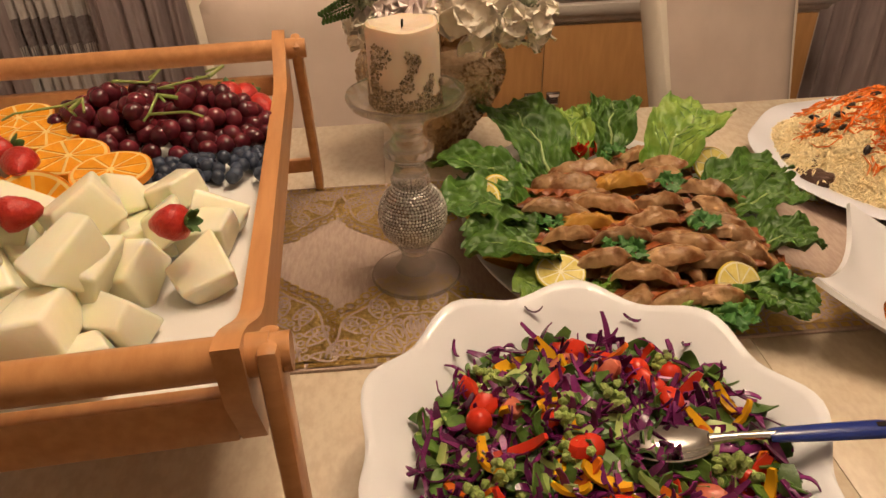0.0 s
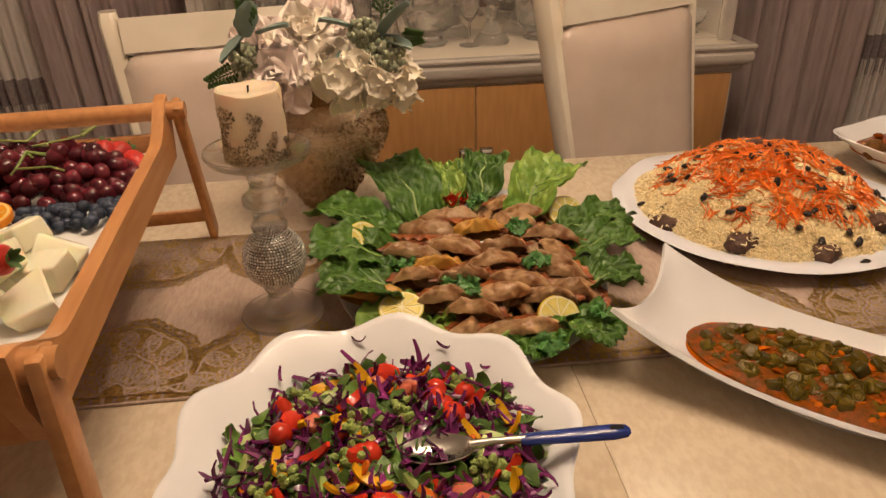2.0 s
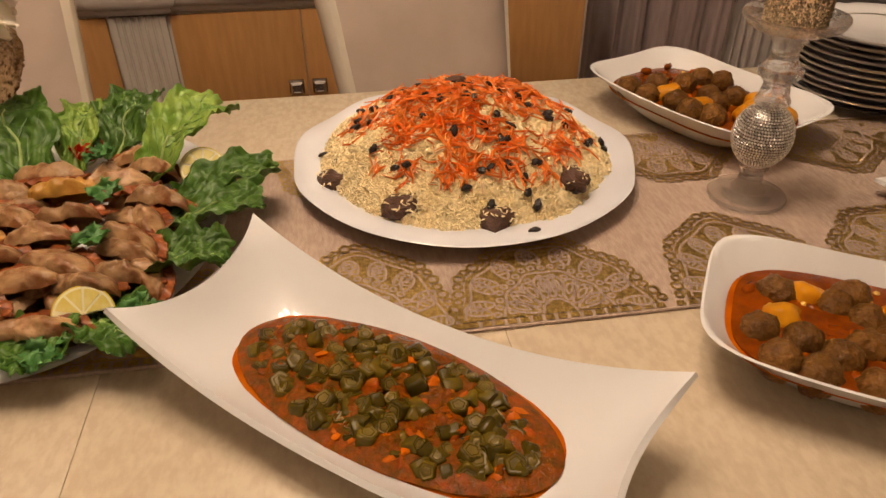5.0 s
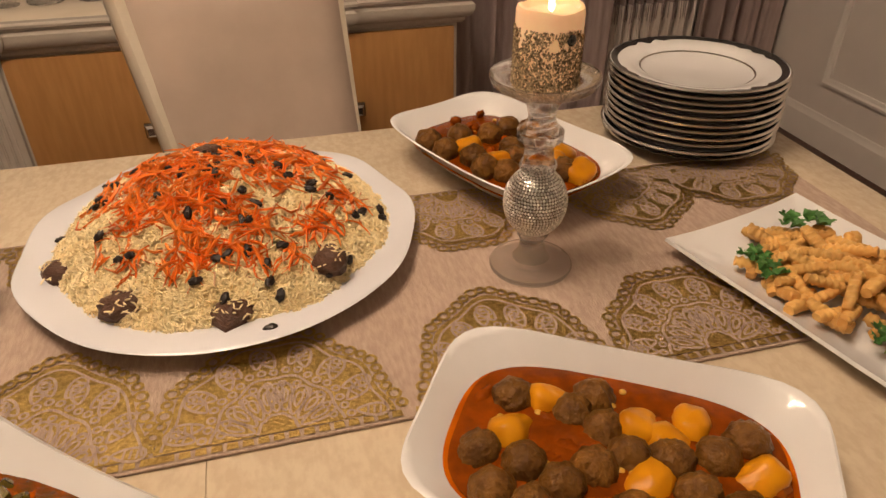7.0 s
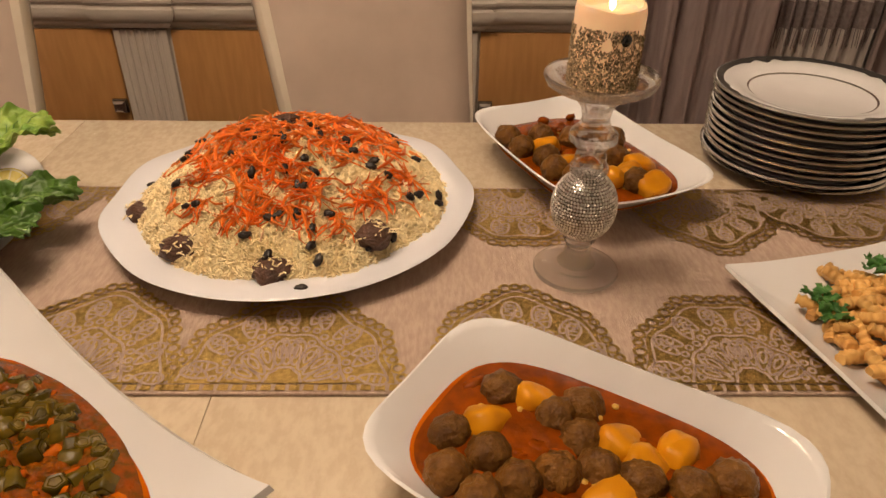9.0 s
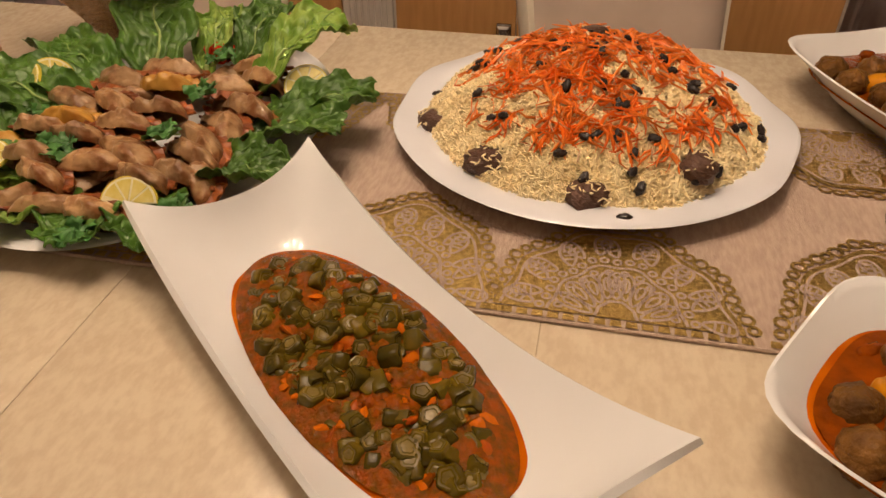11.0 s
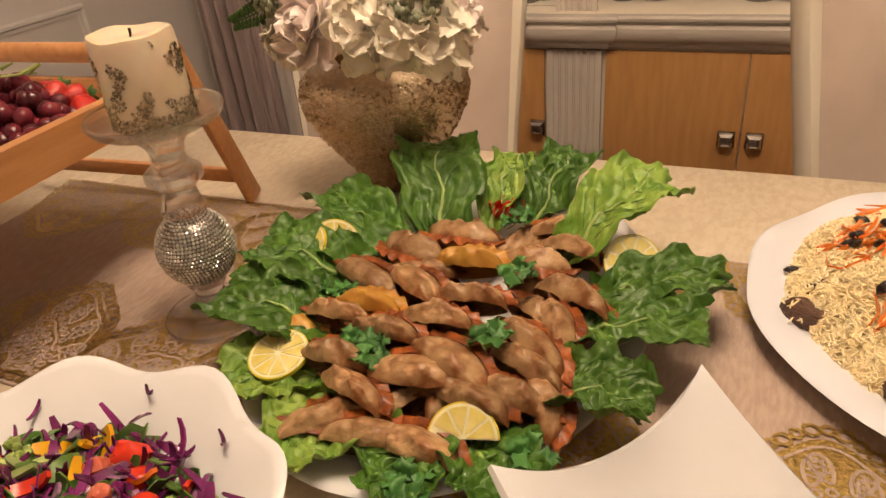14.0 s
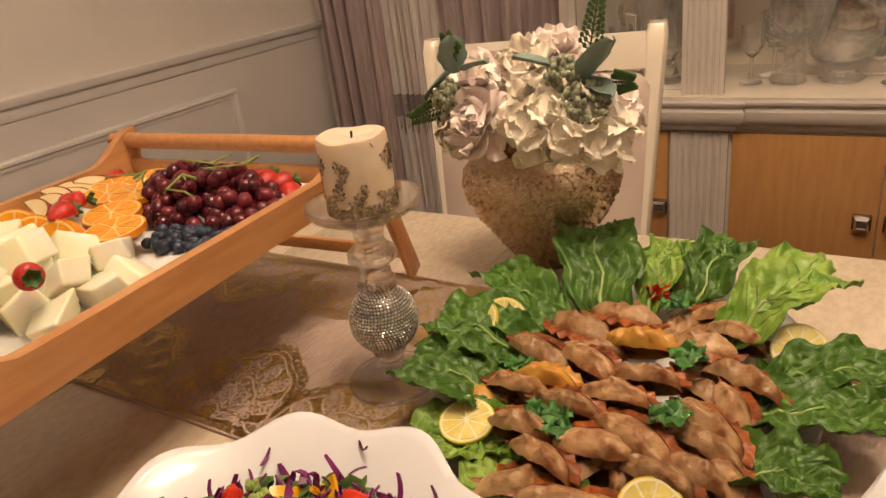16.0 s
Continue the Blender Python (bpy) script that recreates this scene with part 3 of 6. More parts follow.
china_cabinet()
for kind, x, y, s, label in (
        ("pitcher", -0.24, 2.50, 0.95, "tall clear crystal pitcher in the cabinet"), ("vase", -0.13, 2.60, 1.2, "clear crystal vase in the cabinet"),
        ("pitcher", -0.05, 2.48, 0.85, "clear crystal pitcher with a handle"), ("goblet", 0.20, 2.46, 1.0, "clear stemmed wine glass"),
        ("goblet", 0.25, 2.56, 1.15, "clear stemmed wine glass"), ("compote", 0.30, 2.48, 0.9, "cut crystal compote on a foot"),
        ("bowl", 0.44, 2.50, 1.25, "large cut crystal bowl with a toothed rim"), ("compote", 0.66, 2.48, 1.15, "large cut crystal compote on a flared foot"),
        ("bowl", 0.84, 2.52, 1.1, "cut crystal bowl with a toothed rim"), ("goblet", 0.97, 2.46, 1.0, "clear stemmed wine glass"),
        ("goblet", -0.19, 2.44, 1.1, "clear stemmed wine glass in the cabinet"), ("goblet", -0.09, 2.44, 1.0, "clear stemmed wine glass in the cabinet"),
        ("vase", 0.36, 2.62, 1.3, "tall clear crystal vase in the cabinet"), ("compote", 0.53, 2.62, 1.3, "tall cut crystal compote in the cabinet"),
        ("compote", 0.80, 2.64, 1.3, "tall cut crystal compote in the cabinet"), ("goblet", 0.575, 2.45, 1.1, "clear stemmed wine glass in the cabinet"),
        ("vase", 1.28, 2.50, 1.0, "clear crystal vase in the cabinet"), ("bowl", 1.40, 2.48, 0.8, "small cut crystal bowl")):
    glassware(kind, x, y, s, label)


# ---- dining table ----
def dining_table():
    t = thing("dining_table", pose(0, 0, 0), "long dining table with a glossy cream marble tile top", "table")
    x0, x1, y0, y1 = -0.716, 1.702, 0.20, 1.197
    part("underlay", span(x0 + 0.004, x1 - 0.004, y0 + 0.004, y1 - 0.004, TABLE - 0.055, TABLE - 0.0015, 0.006), GROUT, t, "tan bed under the tiles")
    part("apron", span(x0 + 0.10, x1 - 0.10, y0 + 0.10, y1 - 0.10, TABLE - 0.15, TABLE - 0.056, 0.004), DARKWOOD, t)
    for lx in (x0 + 0.16, x1 - 0.16):
        for ly in (y0 + 0.16, y1 - 0.16):
            part("leg", revolve([(0.0, 0), (0.05, 0), (0.055, 0.04), (0.035, 0.10), (0.06, 0.35), (0.045, 0.50), (0.06, 0.60), (0.0, 0.60)], 24), DARKWOOD, t, m=pose(lx, ly, 0))
    edges = [x0, -0.336, 0.044, 0.424, 0.804, 1.184, 1.564, x1]
    for a, b in zip(edges, edges[1:]):
        part("marble_tile", span(a + 0.0004, b - 0.0004, y0, y1, TABLE - 0.05, TABLE, 0.0006), MARBLE, t)
    return t


dining_table()


# ---- table runner with gold medallions ----
def ring_strip(g, pts, w, closed=True):
    """A flat ribbon along a line in the plane."""
    n = len(pts)
    v, f = [], []
    for i, p in enumerate(pts):
        a, b = pts[(i - 1) % n if closed else max(i - 1, 0)], pts[(i + 1) % n if closed else min(i + 1, n - 1)]
        d = Vector((b[0] - a[0], b[1] - a[1])).normalized()
        v += [(p[0] - d.y * w / 2, p[1] + d.x * w / 2, 0), (p[0] + d.y * w / 2, p[1] - d.x * w / 2, 0)]
    for i in range(n if closed else n - 1):
        j = (i + 1) % n
        f.append((2 * i, 2 * i + 1, 2 * j + 1, 2 * j))
    g.add((v, f))


def drop(cx, cy, ang, ln, wd, n=14):
    """A teardrop outline that points along ang."""
    out = []
    for i in range(n):
        a = 2 * math.pi * i / n
        u, w = ln * (0.5 - 0.5 * math.cos(a)), wd * math.sin(a) * (0.45 + 0.55 * (0.5 - 0.5 * math.cos(a)))
        out.append((cx + u * math.cos(ang) - w * math.sin(ang), cy + u * math.sin(ang) + w * math.cos(ang)))
    return out


def solid(g, pts):
    """A filled flat shape."""
    g.add(([(x, y, 0) for x, y in pts], [tuple(range(len(pts)))]))


def medallion(form):
    """A half medallion that stands on the hem: a gold printed ground with a looped edge, and the lace lines left bare in it."""
    gold, bare = Geo(), Geo()
    wide, high = (0.108, 0.122) if form == 0 else (0.096, 0.134)

    def at(k, a):
        peak = 1 + 0.10 * max(0, math.sin(a)) ** 6 + 0.035 * math.cos((10 if form == 0 else 8) * a)
        return k * wide * math.cos(a) * peak, 0.009 + k * high * max(0.0, math.sin(a)) * peak

    def fan(n, lo=0.06):
        return [lo + (math.pi - 2 * lo) * i / (n - 1) for i in range(n)]

    def ring(g, c, r, w, n=9):
        ring_strip(g, [(c[0] + r * math.cos(6.2832 * i / n), c[1] + r * math.sin(6.2832 * i / n)) for i in range(n)], w)

    edge = [at(0.93, a) for a in fan(90, 0.0)]
    gold.add(([(0, 0.009, 0)] + [(x, y, 0) for x, y in edge], [(0, i + 1, i + 2) for i in range(89)]))
    for i, a in enumerate(fan(29)):
        ring(gold, at(1.0, a), 0.0060 if i % 2 else 0.0046, 0.0034)
    for i in range(17):
        x = -0.104 + 0.013 * i
        solid(gold, [(x - 0.0050, 0.0), (x + 0.0050, 0.0), (x + 0.0042, 0.0075), (x - 0.0042, 0.0075)])
    ring_strip(bare, [at(0.875, a) for a in fan(60, 0.02)], 0.0026, False)
    for i, a in enumerate(fan(15, 0.10)):
        c, d = at(0.64, a), at(1.0, a)
        out = math.atan2(d[1] - c[1], d[0] - c[0]) + (0.40 if i % 2 else -0.30)
        ring_strip(bare, drop(*c, out, 0.028, 0.0098), 0.0029)
        for k in (0.35, 0.55, 0.75):
            x, y = c[0] + 0.028 * k * math.cos(out), c[1] + 0.028 * k * math.sin(out)
            ring_strip(bare, [(x - 0.0045 * math.sin(out), y + 0.0045 * math.cos(out)), (x + 0.0045 * math.sin(out), y - 0.0045 * math.cos(out))], 0.0022, False)
    for a in fan(19, 0.08):
        ring(bare, at(0.585, a), 0.0036, 0.0025, 8)
    ring_strip(bare, [at(0.52, a) for a in fan(44, 0.02)], 0.0030, False)
    for i, a in enumerate(fan(9, 0.16)):
        c = at(0.19, a)
        lean = a + (0.35 if i < 4 else -0.35 if i > 4 else 0)
        ring_strip(bare, drop(*c, lean, 0.036, 0.0100), 0.0029)
        ring_strip(bare, drop(c[0] + 0.010 * math.cos(lean), c[1] + 0.010 * math.sin(lean), lean, 0.018, 0.0045, 9), 0.0024)
    for a in fan(12, 0.15):
        ring(bare, at(0.455, a), 0.0034, 0.0024, 8)
    ring_strip(bare, [at(0.16, a) for a in fan(20, 0.02)], 0.0030, False)
    return gold.mesh("gold_medallion", FOIL, 0), bare.mesh("bare_lace_lines", LINEN, 0)


def table_runner():
    t = thing("table_runner", pose(0, 0, 0), "taupe linen table runner printed with gold lace medallions", "table runner")
    x0, x1, y0, y1 = -0.385, 1.625, 0.556, 0.955
    part("cloth", sheet(lambda u, w: (x0 + (x1 - x0) * u, y0 + (y1 - y0) * w, CLOTH + 0.0012 * noise.noise(Vector((u * 9, w * 3, 0)))), 120, 24, 0.0018), LINEN, t)
    for y in (y0 + 0.0015, y1 - 0.0015):
        part("hem", tube([(x0 + (x1 - x0) * i / 60, y, CLOTH + 0.0002) for i in range(61)], 0.0017, 6), LINEN, t, "stitched brown hem")
    forms = [medallion(0), medallion(1)]
    near = (-0.315, -0.10, 0.075, 0.27, 0.465, 0.665, 0.865, 1.095, 1.305, 1.505)
    far = (-0.30, -0.115, 0.065, 0.26, 0.46, 0.68, 0.90, 1.115, 1.36, 1.525)
    for i, x in enumerate(near):
        ground = part("gold_medallion", forms[i % 2][0], None, t, m=pose(x, y0 + 0.004, CLOTH + 0.0016, 0, 0, 0))
        tagged(part("lace_line", forms[i % 2][1], None, ground, "bare linen lace lines", m=pose(0, 0, 0.0004)), kind="stuff")
    for i, x in enumerate(far):
        ground = part("gold_medallion", forms[(i + 1) % 2][0], None, t, m=pose(x, y1 - 0.004, CLOTH + 0.0016, 0, 0, 180))
        tagged(part("lace_line", forms[(i + 1) % 2][1], None, ground, "bare linen lace lines", m=pose(0, 0, 0.0004)), kind="stuff")


table_runner()


# ---- chairs ----
def dining_chair():
    """Seat at 0.47 m, sitter faces -y, the back's foot at the origin."""
    t = thing("dining_chair", pose(0, 0, 0), "cream lacquered dining chair with a plastic-covered padded back", "chair", "chairs round the table")
    def lean(z):
        s = max(0, z - 0.45)
        return 0.06 + 0.24 * s - 0.05 * s * s
    for sx in (-1, 1):
        zs = [0.0, 0.15, 0.3, 0.45, 0.55, 0.65, 0.75, 0.85, 0.93, 1.0, 1.05, 1.075]
        v = []
        for z in zs:
            y = lean(z) if z > 0.45 else 0.06 + (0.45 - z) * 0.12
            x = sx * (0.205 + 0.045 * max(0, z - 0.45) / 0.6)
            w, d = 0.024, 0.034
            if z > 1.06:
                w, d = 0.019, 0.024
            for k in range(12):
                a = 2 * math.pi * k / 12
                v.append((x + w * math.copysign(abs(math.cos(a)) ** 0.6, math.cos(a)), y + d * math.copysign(abs(math.sin(a)) ** 0.6, math.sin(a)), z))
        n = len(zs)
        f = grid_faces(n, 12, cv=True) + [tuple(range((n - 1) * 12, n * 12)), tuple(range(11, -1, -1))]
        part("back_post", (v, f), LACQUER, t, "glossy cream curved post")
    def rail_at(u, w):
        z = 0.985 + 0.075 * w
        return ((u - 0.5) * 0.46, lean(z) - 0.012, z)
    part("top_rail", sheet(rail_at, 16, 5, -0.03), LACQUER, t, "glossy cream top rail")
    part("metal_strip", tube([((u - 0.5) * 0.452, lean(0.977) - 0.022, 0.977) for u in np.linspace(0, 1, 9)], 0.0045, 6), SILVER, t, "thin silver strip")
    def pad(u, w):
        z = 0.50 + 0.468 * w
        wd = 0.40 + 0.05 * w
        puff = 0.022 * min(1, 8 * u, 8 * (1 - u), 8 * w, 8 * (1 - w)) ** 0.6
        return ((u - 0.5) * wd, lean(z) - 0.008 - puff, z)
    part("back_pad", sheet(pad, 26, 26, -0.03), VINYL, t, "pinkish beige pad under clear plastic", smooth=80)
    for sx in (-1, 1):
        part("piping", tube([(sx * (0.201 + 0.025 * (z - 0.5) / 0.468), lean(z) - 0.011, z) for z in np.linspace(0.5, 0.965, 10)], 0.0028, 6), PIPING, t, "dark seam")
    part("seat", sheet(lambda u, w: ((u - 0.5) * (0.44 + 0.05 * (1 - w)), 0.05 - 0.46 * (1 - w), 0.462 + 0.03 * min(1, 7 * u, 7 * (1 - u), 7 * w, 7 * (1 - w)) ** 0.6), 18, 18, 0.05), VINYL, t, "padded beige seat", smooth=80)
    part("seat_rail", span(-0.225, 0.225, -0.40, 0.05, 0.37, 0.42, 0.01), LACQUER, t)
    for sx in (-1, 1):
        part("front_leg", tube([(sx * 0.205, -0.37, 0.40), (sx * 0.21, -0.385, 0.25), (sx * 0.205, -0.37, 0.0)], [0.026, 0.022, 0.017], 12), LACQUER, t)
    return t


chair = dining_chair()
chair.matrix_basis = pose(-0.058, 1.404, 0, 0, 0, 12) @ Matrix.Diagonal((0.96, 1, 0.945, 1))
chair["label"] = "cream lacquered dining chair with plastic-covered pad behind the flower vase"
other = copy_thing(chair, pose(0.932, 1.539, 0, 0, 0, 27))
other["label"] = "cream lacquered dining chair, turned askew behind the rice platter"
end = copy_thing(chair, pose(1.935, 0.80, 0, 0, 0, -90))
end["label"] = "cream lacquered dining chair at the table's end by the fries"
end = copy_thing(chair, pose(-1.02, 0.66, 0, 0, 0, 90))
end["label"] = "cream lacquered dining chair at the table's end by the fruit tray"


# ---- candlesticks ----
def candlestick(x, y, lit):
    k = 0.90 if lit else 1.0
    t = thing("candlestick", pose(x, y, CLOTH + 0.001) @ Matrix.Diagonal((k, k, 1, 1)), "clear glass candlestick with a rhinestone-studded ball, on the runner", "candlestick", "candlesticks on the runner")
    part("foot", revolve([(0.0, 0.004), (0.045, 0.002), (0.0525, 0.002), (0.0535, 0.005), (0.052, 0.0075), (0.038, 0.0085), (0.033, 0.012), (0.024, 0.014), (0.018, 0.022), (0.015, 0.036), (0.020, 0.045), (0.0, 0.046)], 48), GLASS, t)
    part("stem", revolve([(0.0, 0.127), (0.022, 0.128), (0.0225, 0.133), (0.019, 0.139), (0.0165, 0.152), (0.019, 0.156), (0.0275, 0.163), (0.0275, 0.171), (0.019, 0.178), (0.0155, 0.186), (0.018, 0.198), (0.026, 0.207), (0.030, 0.213), (0.0, 0.214)], 40), GLASS, t)
    part("saucer", revolve([(0.0, 0.2145), (0.032, 0.2145), (0.050, 0.217), (0.059, 0.222), (0.0625, 0.229), (0.0615, 0.232), (0.057, 0.227), (0.048, 0.2225), (0.03, 0.220), (0.0, 0.2195)], 48), GLASS, t)
    ball = part("ball", blob(0.0385, 0.0385, 0.0405, 32, 20), PEWTER, t, "ball covered with silver rhinestones", m=pose(0, 0, 0.0865))
    g, rng = Geo(), random.Random(7)
    for j in range(1, 33):
        b = -math.pi / 2 + math.pi * j / 33
        n = max(6, int(64 * math.cos(b)))
        for i in range(n):
            a = 2 * math.pi * (i + 0.5 * (j % 2)) / n
            d = Vector((math.cos(b) * math.cos(a), math.cos(b) * math.sin(a), math.sin(b) * 1.05))
            q = d.to_track_quat("Z", "Y").to_matrix().to_4x4() @ turn(rng.uniform(0, 60)) @ pose(0, 0, 0, rng.uniform(-9, 9), rng.uniform(-9, 9), 0)
            stone = [(rr * math.cos(k * math.pi / 3), rr * math.sin(k * math.pi / 3), zz) for rr, zz in ((0.00185, 0.0), (0.0010, 0.0011)) for k in range(6)]
            g.add((stone, [(k, (k + 1) % 6, 6 + (k + 1) % 6, 6 + k) for k in range(6)] + [tuple(range(6, 12))]), Matrix.Translation(d * 0.0386) @ q)
    tagged(part("rhinestone_rows", g, RHINE, ball, "rows of tiny silver rhinestones", smooth=0), kind="stuff")
    c = thing("pillar_candle", pose(x, y, CLOTH + 0.2215) @ Matrix.Diagonal((k, k, 1, 1)), ("lit" if lit else "unlit") + " ivory pillar candle crusted with gold glitter round its foot", "candle", "pillar candles")
    h, r = (0.078, 0.0365) if lit else (0.082, 0.0365)
    def melt(a, rr, z):
        return rr * (1 + 0.012 * math.sin(3 * a + z * 40)), z + (0.0014 * math.sin(2 * a + 1) + 0.0007 * math.sin(5 * a)) * (z > 0.06)
    part("wax", revolve([(0.0, 0.0), (r - 0.002, 0.0), (r, 0.002), (r, 0.02), (r, 0.04), (r, h - 0.006), (r - 0.0015, h - 0.001), (r - 0.005, h), (r - 0.009, h - (0.006 if lit else 0.003)), (0.0, h - (0.010 if lit else 0.005))], 48, wave=melt), WAX_LIT if lit else WAX, c)
    part("wick", tube([(0, 0, h - 0.012), (0.001, 0, h + 0.002)], 0.0012, 6), WICK, c)
    g, rng = Geo(), random.Random(3 + lit)
    for i in range(6000):
        a, zz = rng.uniform(0, 2 * math.pi), rng.random() ** (1.25 if lit else 1.5) * (0.058 if lit else 0.075)
        patch = noise.noise(Vector((math.cos(a) * 2.2, math.sin(a) * 2.2, zz * 45)))
        if zz > (0.04 if lit else 0.012) and patch < (-0.3 + (zz - 0.04) * 14 if lit else -0.10 + (zz - 0.012) * 7):
            continue
        s = rng.uniform(0.0008, 0.0021)
        m = turn(math.degrees(a)) @ pose(r + 0.0002, 0, zz + 0.002, 0, 90, rng.uniform(0, 90)) @ pose(0, 0, 0, rng.uniform(-25, 25), rng.uniform(-25, 25), 0)
        g.add(([(s, 0, 0), (0, s * 1.4, 0), (-s, 0, 0), (0, -s, 0), (0, 0, 0.0012)], [(0, 1, 4), (1, 2, 4), (2, 3, 4), (3, 0, 4)]), m)
    tagged(part("glitter_crust", g, GLITTER, c, "crust of gold and bronze glitter chips", smooth=0), kind="stuff")
    if lit:
        part("stud", blob(0.006, 0.006, 0.003, 12, 6), BLACKBAND, c, "round black stud", m=turn(-72) @ pose(r + 0.0005, 0, 0.052, 0, 90, 0))
        part("flame", revolve([(0.0, 0.0), (0.0028, 0.003), (0.0036, 0.007), (0.0026, 0.013), (0.001, 0.018), (0.0, 0.021)], 12), FLAME, c, "small warm flame", m=pose(0.001, 0, h - 0.008))


candlestick(0.079, 0.711, False)
candlestick(1.167, 0.753, True)


# ---- vase with silk flowers ----
def vase():
    t = thing("vase", pose(0.125, 1.062, TABLE + 0.0015) @ Matrix.Diagonal((0.87, 0.87, 0.86, 1)), "champagne gold crackled mosaic vase on the table", "vase")
    part("body", revolve([(0.0, 0.0), (0.040, 0.0), (0.044, 0.004), (0.058, 0.03), (0.082, 0.065), (0.108, 0.10), (0.125, 0.135), (0.131, 0.160), (0.127, 0.183), (0.112, 0.200), (0.085, 0.210), (0.078, 0.214), (0.074, 0.212), (0.080, 0.20), (0.10, 0.17), (0.06, 0.06), (0.0, 0.02)], 72), VASEGOLD, t)
    g, rng = Geo(), random.Random(21)
    prof = [(0.044, 0.004), (0.058, 0.03), (0.082, 0.065), (0.108, 0.10), (0.125, 0.135), (0.131, 0.160), (0.127, 0.183), (0.112, 0.200)]
    for i in range(2600):
        k = rng.uniform(0, len(prof) - 1.01)
        j = int(k)
        f = k - j
        r, z = prof[j][0] * (1 - f) + prof[j + 1][0] * f, prof[j][1] * (1 - f) + prof[j + 1][1] * f
        sl = math.degrees(math.atan2(prof[j + 1][0] - prof[j][0], prof[j + 1][1] - prof[j][1]))
        s = rng.uniform(0.0015, 0.0035)
        m = turn(rng.uniform(0, 360)) @ pose(r + 0.0003, 0, z, 0, 90 + sl, rng.uniform(0, 90)) @ pose(0, 0, 0.0006, rng.uniform(-24, 24), rng.uniform(-24, 24), 0)
        g.add(([(s, s * 0.5, 0), (-s * 0.6, s, 0), (-s, -s * 0.7, 0), (s * 0.7, -s, 0)], [(0, 1, 2, 3)]), m)
    tagged(part("mosaic_chips", g, VASEGOLD, t, "tiny mirror chips set in the glaze", smooth=0), kind="stuff")


def petal(ln, wd, cup, ruffle, seed, nu=7, nv=7):
    rng = random.Random(seed)
    p = rng.uniform(0, 6)
    def at(u, w):
        a = (w - 0.5) * 2
        half = wd * (math.sin(math.pi * min(1, 0.12 + 0.80 * u)) ** 0.7)
        x = a * half
        y = ln * u * (1 - 0.10 * a * a * u)
        z = cup * (u ** 1.6) * ln + 0.35 * cup * a * a * wd + ruffle * math.sin(5 * a + p + 3 * u) * u * u
        return (x, y, z)
    return sheet(at, nu, nv, 0.0006)


def blossom(name, c, r, material, seed, up, label):
    """A silk bloom that faces up: loose ruffled petals (peony) or a dome of small four-petalled florets (hydrangea)."""
    t = thing(name, Matrix.Translation(c) @ Vector(up).to_track_quat("Z", "Y").to_matrix().to_4x4(), label, "flower", "silk flowers in the vase")
    rng = random.Random(seed)
    if name == "hydrangea":
        shapes = [geo(petal(r * 0.52, r * 0.34, 0.10, 0.05 * r, seed + k)).mesh("petal", material, 80) for k in range(3)]
        for i in range(11):
            h = 1 - 0.95 * i / 10
            a, s = 137.5 * i, math.sqrt(max(0.0, 1 - h * h))
            base = turn(a) @ pose(0.62 * r * s, 0, 0.62 * r * h - 0.3 * r, 0, math.degrees(math.acos(h)) + rng.uniform(-14, 14), rng.uniform(0, 90))
            for k in range(4):
                part("petal", shapes[(i + k) % 3], None, t, m=base @ turn(90 * k + rng.uniform(-10, 10)) @ pose(0, 0.001, 0, rng.uniform(2, 24), rng.uniform(-10, 10), 0))
        return
    for ring, (cnt, ln, tilt) in enumerate(((6, r, 2), (6, r * 0.92, 22), (5, r * 0.74, 44), (4, r * 0.52, 64))):
        for i in range(cnt):
            a = 360 * (i + 0.5 * ring) / cnt + rng.uniform(-20, 20)
            part("petal", petal(ln * rng.uniform(0.85, 1.15), ln * rng.uniform(0.46, 0.62), 0.16, 0.13 * ln, seed * 50 + ring * 10 + i, 10, 10), material, t,
                 m=turn(a) @ pose(0, 0.003, 0.004 * ring, tilt + rng.uniform(-14, 14), rng.uniform(-20, 20), 0), smooth=80)


def sprig_leaf(c, d, ln, name="eucalyptus_leaf"):
    q = Vector(d).to_track_quat("Y", "Z").to_matrix().to_4x4()
    def at(u, w):
        a = (w - 0.5) * 2
        half = ln * 0.36 * math.sin(math.pi * min(1, 0.08 + 0.9 * u)) ** 0.6 * (1 + 0.08 * math.cos(16 * u))
        return (a * half, ln * u, 0.12 * ln * a * a - 0.15 * ln * u * u)
    return solo(name, sheet(at, 10, 7, 0.0008), DUSTY, Matrix.Translation(c) @ q, "dusty blue green silk leaf in the vase", "leaf", "silk leaves in the vase", smooth=80)


def berry_cluster(c, r, n, seed):
    g, rng = Geo(), random.Random(seed)
    for i in range(n):
        d = Vector((rng.gauss(0, 1), rng.gauss(0, 1), rng.gauss(0, 1))).normalized() * r * rng.uniform(0.75, 1)
        g.add(blob(0.0042, 0.0042, 0.0048, 7, 5), Matrix.Translation(d))
    solo("berry_cluster", g, BERRYGREY, Matrix.Translation(c), "grey green seeded berry cluster among the flowers", "berries", "berry clusters in the vase", kind="stuff")


